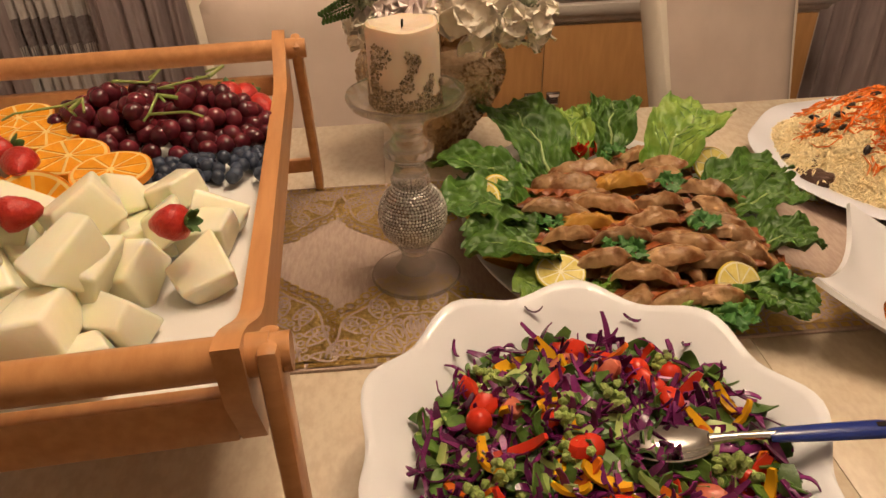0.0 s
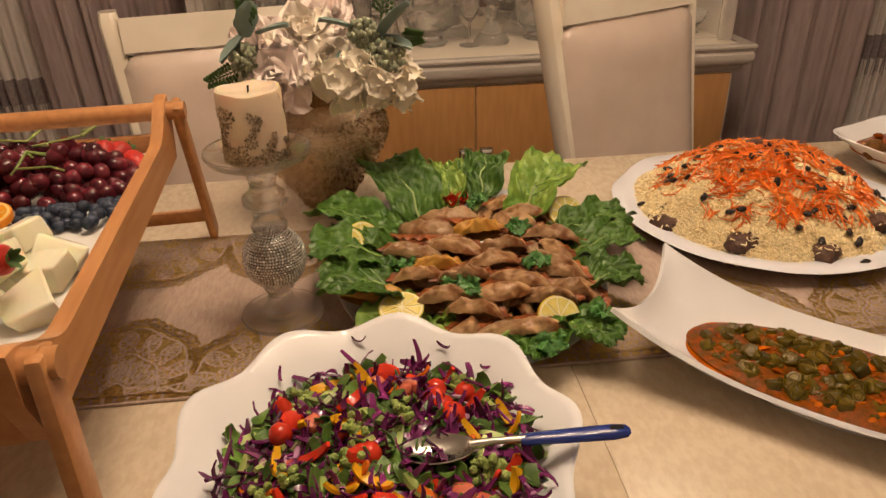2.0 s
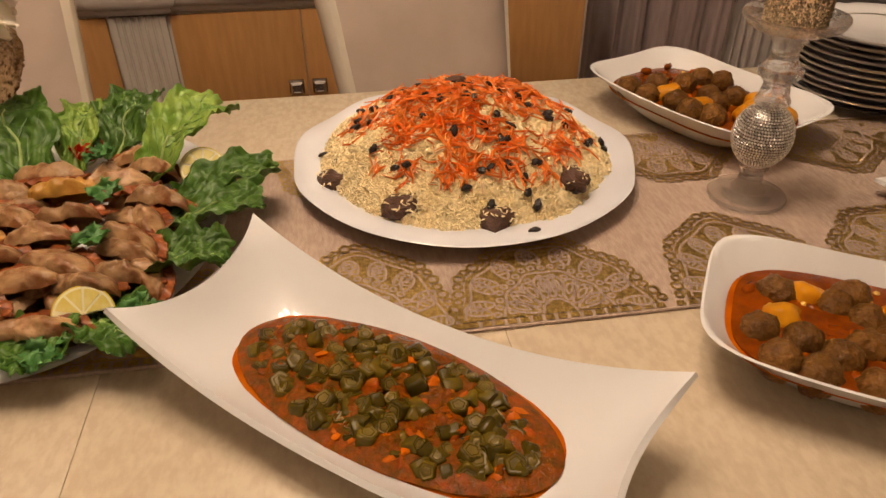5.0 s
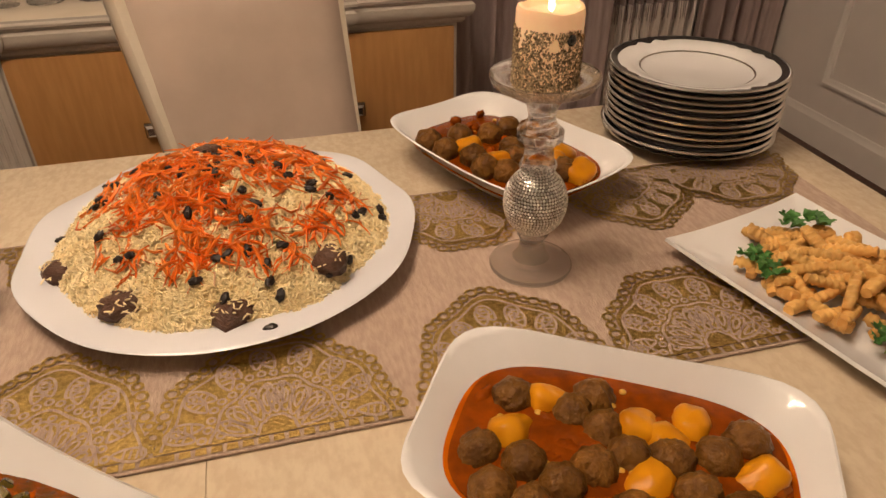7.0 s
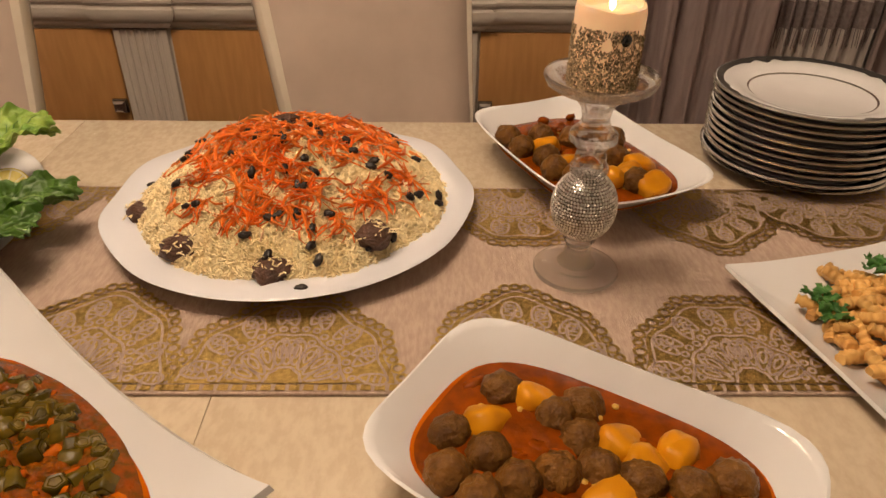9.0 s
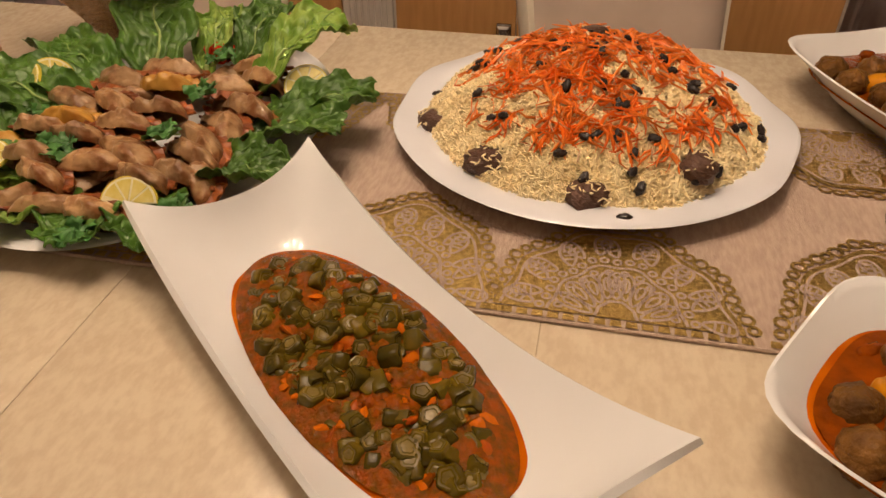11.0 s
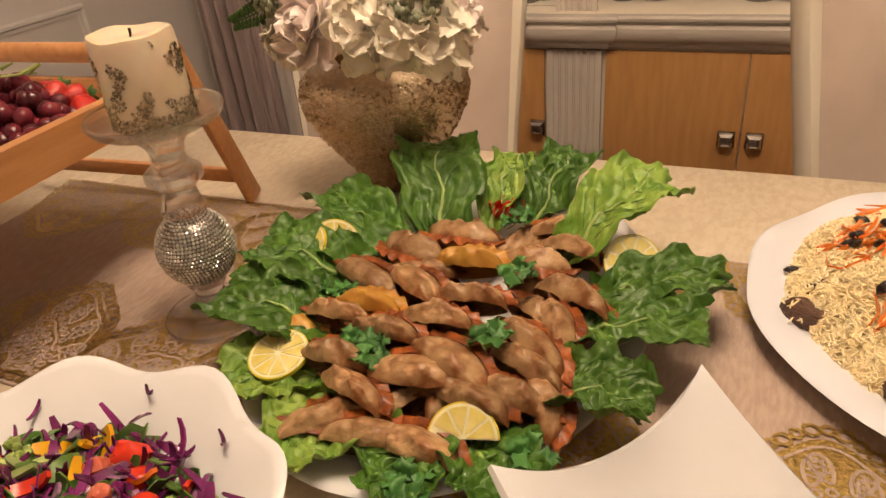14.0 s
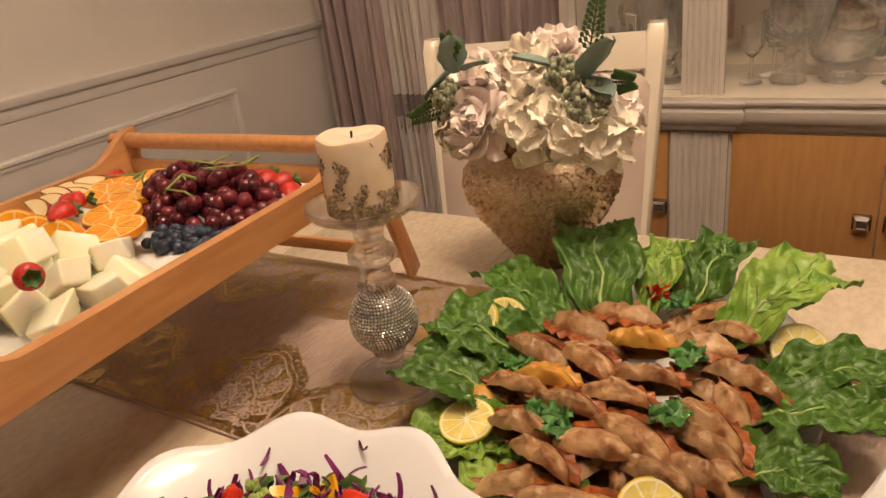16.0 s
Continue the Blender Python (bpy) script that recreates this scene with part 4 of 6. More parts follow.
def fern(c, d, ln, seed):
    g, rng = Geo(), random.Random(seed)
    d = Vector(d).normalized()
    side = d.cross(Vector((0, 1, 0.2))).normalized()
    c = Vector(c)
    g.add(tube([tuple(c), tuple(c + d * ln)], 0.0012, 5))
    for i in range(9):
        for s in (-1, 1):
            b = c + d * ln * (0.15 + 0.1 * i)
            e = b + (side * s + d * 0.8) * (0.013 - 0.0008 * i)
            g.add(tube([tuple(b), tuple(e)], 0.0009, 4))
            for k in (0.55, 1.0):
                g.add(blob(0.0027, 0.0027, 0.0034, 6, 4), Matrix.Translation(b + (e - b) * k))
    solo("fern_sprig", g, SEPAL, Matrix(), "small dark green fern sprig among the flowers", "sprig", "sprigs in the vase")


vase()
for nm, x, y, z, r, mt, up, lb in (
        ("peony", 0.084, 0.985, 1.004, 0.056, PETALPINK, (-0.35, -0.8, 0.35), "blush pink silk peony low in the vase"),
        ("peony", 0.054, 1.04, 1.039, 0.055, PETALPINK, (-0.4, -0.4, 0.8), "pale blush silk peony at the top"),
        ("peony", 0.116, 1.05, 1.049, 0.058, PETALPEACH, (0, -0.5, 0.9), "peach silk peony at the top"),
        ("peony", 0.154, 1.09, 1.066, 0.046, PETALPINK, (0.2, -0.4, 0.9), "pale blush silk peony at the back"),
        ("hydrangea", 0.182, 0.935, 1.0, 0.052, PETALCREAM, (0, -0.9, 0.15), "cream silk hydrangea over the vase rim"),
        ("hydrangea", 0.252, 0.955, 0.987, 0.05, PETALCREAM, (0.35, -0.85, 0.1), "cream silk hydrangea over the vase rim"),
        ("hydrangea", 0.225, 0.932, 0.997, 0.046, PETALCREAM, (0.1, -0.9, 0.0), "cream silk hydrangea over the vase rim"),
        ("hydrangea", 0.032, 0.985, 0.975, 0.04, PETALCREAM, (-0.7, -0.6, 0.0), "cream silk hydrangea over the vase rim"),
        ("hydrangea", 0.25, 1.02, 0.999, 0.048, PETALPINK, (0.8, -0.3, 0.4), "blush silk hydrangea beside the berries"),
        ("peony", 0.153, 0.99, 1.016, 0.050, PETALPEACH, (0.1, -0.8, 0.5), "peach cream silk peony in the middle")):
    blossom(nm, (x, y, z - (0.012 if nm == "peony" else 0.0)), r, mt, int(1000 * (x + 1) + 100 * y), up, lb)
for c, d, ln in (
        ((0.184, 0.955, 1.035), (-0.05, -0.5, -0.8), 0.058),
        ((0.238, 0.96, 1.052), (0.5, -0.3, 0.8), 0.066),
        ((0.193, 0.965, 1.065), (-0.8, -0.3, 0.4), 0.05),
        ((0.06, 0.985, 1.059), (0.8, -0.3, 0.35), 0.05),
        ((0.044, 0.985, 1.056), (0.15, -0.2, 1), 0.055),
        ((0.038, 0.985, 1.056), (-0.7, -0.3, -0.5), 0.05),
        ((0.235, 0.96, 1.049), (0.8, -0.5, -0.1), 0.05)):
    sprig_leaf(c, d, ln)
for c, r, n, seed in (((0.239, 0.945, 1.025), 0.029, 150, 1), ((0.21, 0.955, 1.06), 0.021, 90, 2), ((0.035, 0.975, 1.028), 0.021, 80, 3)):
    berry_cluster(c, r, n, seed)
for c, d, ln, seed in (((0.236, 0.97, 1.072), (0.22, -0.05, 1), 0.075, 4), ((0.258, 0.965, 1.048), (0.9, -0.2, 0.05), 0.035, 5), ((0.032, 0.975, 1.016), (-0.9, -0.2, -0.3), 0.055, 6), ((0.053, 0.98, 1.073), (-0.3, -0.1, 1), 0.035, 7)):
    fern(c, d, ln, seed)


# ---- salad bowl ----
def scallop(a, r, z):
    k = max(0, (r - 0.06) / 0.12)
    return r * (1 + 0.035 * k * math.cos(9 * a)), z + 0.006 * k * k * math.cos(9 * a)


SX, SY = 0.197, 0.378
bowl = thing("salad_bowl", pose(SX, SY, TABLE + 0.001) @ Matrix.Diagonal((1.025, 1.03, 1, 1)), "white porcelain salad bowl with a wavy rim", "bowl")
part("body", revolve([(0.0, 0.004), (0.055, 0.002), (0.06, 0.0), (0.064, 0.006), (0.085, 0.018), (0.117, 0.045), (0.145, 0.069), (0.167, 0.086), (0.170, 0.0885), (0.167, 0.090), (0.161, 0.0865), (0.140, 0.072), (0.110, 0.049), (0.08, 0.024), (0.05, 0.014), (0.0, 0.012)], 108, wave=scallop), PORCELAIN, bowl, smooth=60)


def dome(x, y, cx, cy, r, base, top):
    """The height of a low mound."""
    d = math.hypot(x - cx, y - cy) / r
    return base + (top - base) * max(0, 1 - d ** 2.2)


def strip(ln, w, bend, twist, n=6, thick=0.0012):
    def at(u, v):
        a = bend * (u - 0.5)
        x = ln * (u - 0.5) if abs(bend) < 1e-3 else ln / bend * math.sin(a)
        z = 0 if abs(bend) < 1e-3 else ln / bend * (1 - math.cos(a))
        tw = twist * (u - 0.5)
        ww = w * (v - 0.5) * (0.35 + 0.65 * math.sin(math.pi * min(0.97, max(0.03, u))) ** 0.5)
        return (x, ww * math.cos(tw), z + ww * math.sin(tw))
    return sheet(at, n, 3, thick)


def salad():
    rng = random.Random(11)
    t = thing("mixed_salad", pose(0, 0, 0), "chopped salad of red cabbage, peppers, cucumber and tomato in the bowl", "salad")
    def spot(rmax, lift=0.0):
        a, r = rng.uniform(0, 2 * math.pi), rmax * math.sqrt(rng.random())
        x, y = SX + 0.005 + r * math.cos(a), SY - 0.012 + r * math.sin(a)
        if lift > 0.004 and math.hypot(x - 0.247, y - 0.352) < 0.034:
            return spot(rmax, lift)
        z = dome(x, y, SX + 0.005, SY - 0.012, 0.15, TABLE + 0.050, TABLE + 0.083) + rng.uniform(-0.004, 0.004)
        d = math.hypot(x - SX, y - SY)
        return x, y, max(z, TABLE + 0.061 + 0.80 * (d - 0.11)) + lift
    part("salad_bed", sheet(lambda u, w: (SX + 0.005 + 0.134 * w * math.cos(6.2832 * u), SY - 0.012 + 0.134 * w * math.sin(6.2832 * u),
         dome(0.134 * w, 0, 0, 0, 0.15, TABLE + 0.050, TABLE + 0.076) + 0.006 * noise.noise(Vector((9 * w * math.cos(6.2832 * u), 9 * w * math.sin(6.2832 * u), 0)))), 48, 12), SALADGREEN, t, "dark leafy bed", smooth=80)
    for name, count, material, make, lift, label in (
            ("cabbage_shreds", 680, CABBAGE, lambda: strip(rng.uniform(0.018, 0.055), rng.uniform(0.003, 0.008), rng.uniform(-3.4, 3.4), rng.uniform(-2.6, 2.6), 8), 0.004, "purple cabbage shreds"),
            ("cabbage_cores", 60, CABBAGEPALE, lambda: strip(rng.uniform(0.008, 0.02), rng.uniform(0.004, 0.010), rng.uniform(-1, 1), rng.uniform(-1, 1), 4, 0.002), 0.006, "pale violet cabbage ends"),
            ("chopped_greens", 300, SALADGREEN, lambda: strip(rng.uniform(0.012, 0.036), rng.uniform(0.008, 0.020), rng.uniform(-2, 2), rng.uniform(-1.5, 1.5)), 0.004, "chopped dark green leaves")):
        g = Geo()
        for i in range(count):
            g.add(make(), tumble(rng, *spot(0.134, lift), tilt=50))
        tagged(part(name, g, material, t, label, smooth=80), kind="stuff")
    for i in range(72):
        part("cucumber_stick", strip(rng.uniform(0.016, 0.046), rng.uniform(0.005, 0.009), rng.uniform(-0.9, 0.9), rng.uniform(-0.5, 0.5), 7, 0.0045), CELERY, t, m=tumble(rng, *spot(0.13, 0.005), tilt=35), smooth=60)
    for i in range(36):
        mt = (PEPPERY, PEPPERY, PEPPERO, TOMATO)[i % 4]
        part("pepper_strip", strip(rng.uniform(0.026, 0.058), rng.uniform(0.007, 0.012), rng.uniform(0.6, 2.4), rng.uniform(-0.8, 0.8), 8, 0.0032), mt, t, m=tumble(rng, *spot(0.122, 0.007), tilt=40), smooth=80)
    for i in range(16):
        part("tomato_chunk", blob(rng.uniform(0.008, 0.014), rng.uniform(0.007, 0.011), 0.007, 10, 7, 0.25, 2, i, 0.7), TOMATOPINK if i % 3 == 0 else TOMATO, t, m=tumble(rng, *spot(0.12, 0.006), tilt=50))
    for i in range(7):
        part("cherry_tomato", blob(0.011, 0.011, 0.0105, 14, 9), TOMATO, t, "halved red cherry tomato", m=tumble(rng, *spot(0.11, 0.009), tilt=90))
    for i in range(14):
        g = Geo().add(tube([(0, 0, -0.014), (0.001, 0, 0.0)], [0.0035, 0.0055], 8))
        for k in range(16):
            g.add(blob(0.004, 0.004, 0.004, 6, 4, 0.3, 4, k), pose(rng.gauss(0, 0.0055), rng.gauss(0, 0.0055), rng.uniform(0, 0.008)))
        tagged(part("broccoli_floret", g, BROCCOLI, t, "pale green broccoli floret", m=tumble(rng, *spot(0.124, 0.008), tilt=60)), kind="stuff")


salad()


def scrap(x, y, z, seed):
    rng = random.Random(seed)
    solo("cabbage_scrap", strip(0.02, 0.003, 2.2, 1), CABBAGE, tumble(rng, x, y, z, 30), "curled purple cabbage scrap stuck to the bowl", "cabbage scrap", "scraps on the bowl rim", smooth=80)


for i, (a, r, z) in enumerate(((95, 0.150, 0.080), (130, 0.143, 0.075), (40, 0.144, 0.076), (60, 0.148, 0.079))):
    scrap(SX + r * math.cos(radians(a)), SY + r * math.sin(radians(a)), TABLE + z + 0.002, i)


def spoon():
    t = thing("serving_spoon", pose(0, 0, 0), "steel serving spoon with a blue plastic handle resting in the salad", "spoon")
    p0, p1 = Vector((0.228, 0.354, TABLE + 0.092)), Vector((0.386, 0.338, TABLE + 0.106))
    d = (p1 - p0).normalized()
    m = Matrix.Translation(p0) @ d.to_track_quat("X", "Z").to_matrix().to_4x4()
    def bowl_at(u, w):
        a = (w - 0.5) * 2
        x = 0.058 * u - 0.008
        half = 0.0165 * math.sin(math.pi * min(0.985, 0.06 + 0.86 * u)) ** 0.55
        return (x, a * half, -0.008 * (1 - a * a) * math.sin(math.pi * u) ** 0.6)
    part("spoon_bowl", sheet(bowl_at, 16, 11, 0.0012), STEEL, t, "shiny steel bowl", m=m, smooth=80)
    part("neck", tube([(0.048, 0, 0.0), (0.07, 0, 0.002), (0.095, 0, 0.001)], [0.0045, 0.0028, 0.0035], 10), STEEL, t, m=m)
    v, f = tube([(0.09, 0, 0.001), (0.096, 0, 0.001), (0.13, 0, 0.0005), (0.165, 0, 0.0), (0.176, 0, 0.0), (0.179, 0, 0.0)], [0.0055, 0.0065, 0.0075, 0.008, 0.0065, 0.003], 14)
    part("handle", ([(x, y, z * 0.62) for x, y, z in v], f), BLUEPLASTIC, t, "dark blue plastic handle", m=m)
    part("hanging_slot", block(0.011, 0.0042, 0.0007, 0.0003, 1), BLACKBAND, t, m=m @ pose(0.168, 0, 0.0049))


spoon()


# ---- oval platter of stuffed pastries on lettuce ----
PX, PY = 0.333, 0.785
plat = thing("oval_platter", pose(PX, PY, CLOTH + 0.001), "oval white china platter under the lettuce", "platter")
part("body", revolve([(0.0, 0.004), (0.60, 0.003), (0.64, 0.0), (0.68, 0.004), (0.80, 0.012), (0.985, 0.022), (1.0, 0.0245), (0.985, 0.0265), (0.80, 0.018), (0.66, 0.010), (0.0, 0.009)], 80, squash=(0.190, 0.258)), PORCELAIN, plat, smooth=60)


def lettuce_leaf(x, y, a, ln, wd, lift, pale, seed):
    """A crinkled leaf whose foot is at (x, y) and that points along the angle a."""
    p = Vector((seed * 3.1, seed * 1.3, 0))
    def at(u, w, off=0.0):
        s = (w - 0.5) * 2
        half = wd * 0.5 * (math.sin(math.pi * min(0.97, 0.10 + 0.74 * u ** 0.9)) ** 0.6)
        half *= 1 + 0.12 * noise.noise(Vector((u * 6, s * 2, 0)) + p) + 0.06 * abs(s) * noise.noise(Vector((u * 26, s, 7)) + p)
        ruf = 0.0045 * abs(s) ** 1.5 * math.sin(19 * u + 4 * s + seed) + 0.006 * noise.noise(Vector((u * 11, s * 5, 2)) + p)
        dents = 0.0024 * abs(math.sin(24 * u - 9 * abs(s))) + 0.0026 * noise.noise(Vector((u * 24, s * 11, 4)) + p)
        z = lift * (math.sin(1.7 * u) - 0.32 * u * u) + 0.020 * s * s * (1 - 0.5 * u) + ruf + dents + off
        return (s * half + 0.004 * math.sin(17 * u + seed), ln * u + 0.008 * noise.noise(Vector((s * 6, u * 2, 5)) + p), z)
    t = thing("lettuce_leaf", pose(x, y, TABLE + 0.026, 0, 0, a - 90), ("pale yellow green" if pale else "dark green") + " crinkled romaine leaf on the platter", "lettuce", "lettuce leaves on the platter")
    part("blade", sheet(at, 60, 40, 0.0007), LEAFPALE if pale else LEAF, t, smooth=80)
    part("rib", tube([at(u, 0.5, 0.0012) for u in np.linspace(0, 0.85, 14)], [0.0030 * (1 - 0.93 * u) for u in np.linspace(0, 1, 14)], 8), RIB, t, "pale midrib")
    for k in range(6):
        u0 = 0.14 + 0.11 * k
        for s in (-1, 1):
            part("vein", tube([at(min(0.97, u0 + 0.20 * q), 0.5 + s * 0.36 * q, 0.0004) for q in (0, 0.35, 0.7, 1)], [0.0010, 0.0008, 0.0006, 0.0003], 5), RIBGREEN, t)


for i, leaf in enumerate((
        (0.25, 0.82, 152, 0.149, 0.08, 0.057, 0), (0.285, 0.865, 115, 0.157, 0.105, 0.093, 0), (0.325, 0.91, 89, 0.108, 0.055, 0.069, 1), (0.37, 0.92, 72, 0.108, 0.075, 0.081, 0),
        (0.42, 0.86, 37, 0.124, 0.1, 0.099, 1), (0.46, 0.8, 14, 0.125, 0.075, 0.04, 0), (0.45, 0.74, 4, 0.12, 0.085, 0.045, 0), (0.44, 0.67, -9, 0.099, 0.075, 0.036, 0),
        (0.41, 0.61, -49, 0.093, 0.07, 0.021, 0), (0.375, 0.6, -82, 0.075, 0.07, 0.018, 0), (0.25, 0.75, 178, 0.132, 0.105, 0.06, 0), (0.26, 0.68, -174, 0.127, 0.1, 0.057, 0),
        (0.275, 0.64, -147, 0.098, 0.09, 0.024, 1), (0.32, 0.61, -115, 0.084, 0.09, 0.018, 1), (0.27, 0.79, 166, 0.14, 0.085, 0.036, 0))):
    lettuce_leaf(*leaf, i + 1)


def pastry_shape(ln, wd, ht, seed):
    """A half-moon pocket: a plump belly, and a flat crimped rim round its bow."""
    p = Vector((seed * 2.7, seed, 0))
    def bow(s):
        return wd * max(0.0, 1 - abs(s) ** 2.1) ** 0.62
    def belly(u, w, up=1):
        s = 2 * u - 1
        y = bow(s) * 0.86 * w - 0.40 * wd + 0.16 * wd * s * s
        k = max(0, math.sin(math.pi * min(1, 0.10 + 0.90 * w) ** 0.9)) ** 0.55 * max(0, 1 - abs(s) ** 2.4) ** 0.55
        lump = 1 + 0.32 * noise.noise(Vector((s * 2.4, w * 2.2, 0)) + p) + 0.11 * noise.noise(Vector((s * 7, w * 6, 0)) + p) + 0.03 * noise.noise(Vector((s * 17, w * 14, 0)) + p)
        return (ln * 0.5 * s * (1 + 0.05 * noise.noise(Vector((w * 3, s, 4)) + p)), y, ht * k * lump if up else -0.22 * ht * k)
    g = Geo().add(sheet(lambda u, w: belly(u, w, 1), 30, 18)).add(sheet(lambda u, w: belly(u, 1 - w, 0), 22, 8))
    def rim(u, w):
        s = 2 * u - 1
        a = math.pi * (1 - u)
        b = belly(min(0.985, max(0.015, u)), 0.97)
        out = 0.0095 * w * (1 + 0.10 * math.sin(40 * u) * w)
        return (b[0] + out * math.cos(a), b[1] + out * math.sin(a), 0.0045 + 0.0022 * math.sin(46 * u + 1) * w + 0.005 * (1 - w) * math.sin(a))
    return g, geo(sheet(rim, 64, 6, 0.0034))


def pastry(x, y, z, a, tilt, roll, gold, seed, ln=0.085):
    t = thing("fried_pastry", pose(x, y, z, tilt, roll, a), ("golden yellow" if gold else "browned") + " half-moon fried pastry on the pile", "pastry", "fried pastries on the platter")
    rng = random.Random(seed)
    g, e = pastry_shape(0.94 * ln, 0.017 + 0.21 * ln + rng.uniform(-0.003, 0.003), rng.uniform(0.022, 0.028), seed)
    part("belly", g, PASTRYGOLD if gold else PASTRY, t, smooth=80)
    part("crimped_rim", e, PASTRYGOLD if gold else PASTRYEDGE, t, "darker crisp crimped rim", smooth=80)


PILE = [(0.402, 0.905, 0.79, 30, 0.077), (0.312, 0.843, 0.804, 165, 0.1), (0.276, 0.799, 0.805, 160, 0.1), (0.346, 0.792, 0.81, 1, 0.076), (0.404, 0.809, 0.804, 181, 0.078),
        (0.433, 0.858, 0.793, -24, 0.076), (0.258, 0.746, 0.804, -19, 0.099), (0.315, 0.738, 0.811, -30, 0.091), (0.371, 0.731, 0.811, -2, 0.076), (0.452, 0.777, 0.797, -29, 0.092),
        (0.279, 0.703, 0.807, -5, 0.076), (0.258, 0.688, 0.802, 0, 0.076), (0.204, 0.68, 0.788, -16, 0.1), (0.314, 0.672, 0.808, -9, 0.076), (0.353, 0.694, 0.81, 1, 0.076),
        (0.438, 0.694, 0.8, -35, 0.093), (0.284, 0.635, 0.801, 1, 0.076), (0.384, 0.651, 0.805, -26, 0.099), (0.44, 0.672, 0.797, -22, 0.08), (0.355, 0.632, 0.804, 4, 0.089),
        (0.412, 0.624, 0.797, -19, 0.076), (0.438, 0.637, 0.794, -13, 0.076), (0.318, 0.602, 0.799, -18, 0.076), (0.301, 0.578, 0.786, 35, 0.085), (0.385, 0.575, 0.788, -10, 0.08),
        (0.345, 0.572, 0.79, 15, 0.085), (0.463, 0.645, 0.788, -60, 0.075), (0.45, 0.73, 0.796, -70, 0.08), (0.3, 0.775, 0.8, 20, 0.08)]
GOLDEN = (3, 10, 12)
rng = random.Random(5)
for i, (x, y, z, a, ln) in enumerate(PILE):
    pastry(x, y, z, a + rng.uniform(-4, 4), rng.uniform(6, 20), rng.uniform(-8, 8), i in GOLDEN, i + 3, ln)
for i in range(14):
    a = 2.4 * i
    x, y = PX + 0.01 + 0.085 * math.cos(a), PY - 0.03 + 0.13 * math.sin(a)
    pastry(x, y, TABLE + 0.030, rng.uniform(0, 360), rng.uniform(-8, 8), rng.uniform(-8, 8), False, 60 + i)


def citrus_slice(name, x, y, z, r, tilt, a, rind, pith, flesh, label, cat, group, thick=0.005, cut=1.0):
    t = thing(name, pose(x, y, z, 0, 0, a) @ pose(0, 0, 0, tilt, 0, 0), label, cat, group)
    n = 36
    arc = [2 * math.pi * cut * i / (n if cut == 1 else n - 1) for i in range(n)]
    ring = [(r * math.cos(q), r * math.sin(q)) for q in arc]
    part("rind", prism(ring, -thick / 2, thick / 2), rind, t)
    part("pith", prism([(0.95 * px, 0.95 * py) for px, py in ring], -thick / 2 - 0.0004, thick / 2 + 0.0004), pith, t)
    for k in range(int(9 * cut)):
        a0, a1 = 2 * math.pi * (k + 0.05) / 9, 2 * math.pi * (k + 0.95) / 9
        seg = [(0.10 * r * math.cos((a0 + a1) / 2), 0.10 * r * math.sin((a0 + a1) / 2))] + [(0.87 * r * math.cos(a0 + (a1 - a0) * q), 0.87 * r * math.sin(a0 + (a1 - a0) * q)) for q in (0.02, 0.25, 0.5, 0.75, 0.98)]
        part("segment", prism(seg, -thick / 2 - 0.001, thick / 2 + 0.001), flesh, t)


for x, y, z, tilt, a, cut in ((0.492, 0.846, 0.806, 42, 10, 1.0), (0.165, 0.778, 0.812, 45, -30, 1.0), (0.190, 0.792, 0.812, 55, 40, 0.5), (0.232, 0.622, 0.806, 12, 0, 1.0), (0.415, 0.588, 0.797, 48, 15, 0.5)):
    citrus_slice("lemon_slice", x, y, z, 0.027, tilt, a, LEMONRIND, LEMONPITH, LEMONFLESH, "thin yellow lemon slice on the lettuce", "lemon slice", "lemon slices on the platter", 0.003, cut)


def tomato_rose(x, y, z):
    t = thing("tomato_rose", pose(x, y, z), "red tomato peel rose at the pile's far end", "garnish")
    for i in range(7):
        part("petal", petal(0.024, 0.016, 0.5, 0.002, 900 + i), TOMATO, t, m=turn(i * 103) @ pose(0, 0.002 + 0.003 * (i % 2), 0, 25 + 25 * (i > 3), 0, 0), smooth=80)


tomato_rose(0.336, 0.934, TABLE + 0.036)


def parsley_sprig(x, y, z, s, seed):
    rng = random.Random(seed)
    t = thing("parsley_sprig", pose(x, y, z, 0, 0, rng.uniform(0, 360)), "fresh green parsley sprig", "parsley", "parsley garnish")
    for k in range(5):
        a = 72 * k + rng.uniform(-15, 15)
        def lobe(u, w):
            b = (w - 0.5) * 2
            half = 0.010 * s * (math.sin(math.pi * min(0.97, 0.1 + 0.8 * u)) ** 0.6) * (1 + 0.28 * math.cos(17 * u))
            return (b * half, 0.020 * s * u + 0.003 * s * math.cos(7 * b) * u, 0.004 * s * math.sin(5 * u + b * 2 + k))
        part("leaflet", sheet(lobe, 12, 7, 0.0005), PARSLEY, t, m=turn(a) @ pose(0, 0.004 * s, 0, rng.uniform(0, 35), rng.uniform(-20, 20), 0), smooth=80)
    part("stalk", tube([(0, 0, 0), (0.004 * s, -0.012 * s, -0.004), (0.002, -0.022 * s, -0.006)], 0.0009, 5), STEM, t)


for i, (x, y, z) in enumerate(((0.402, 0.766, 0.826), (0.408, 0.673, 0.824), (0.302, 0.646, 0.818), (0.242, 0.711, 0.812), (0.468, 0.584, 0.800), (0.394, 0.539, 0.796), (0.365, 0.885, 0.815), (0.318, 0.635, 0.815))):
    parsley_sprig(x, y, z, 0.8, 40 + i)


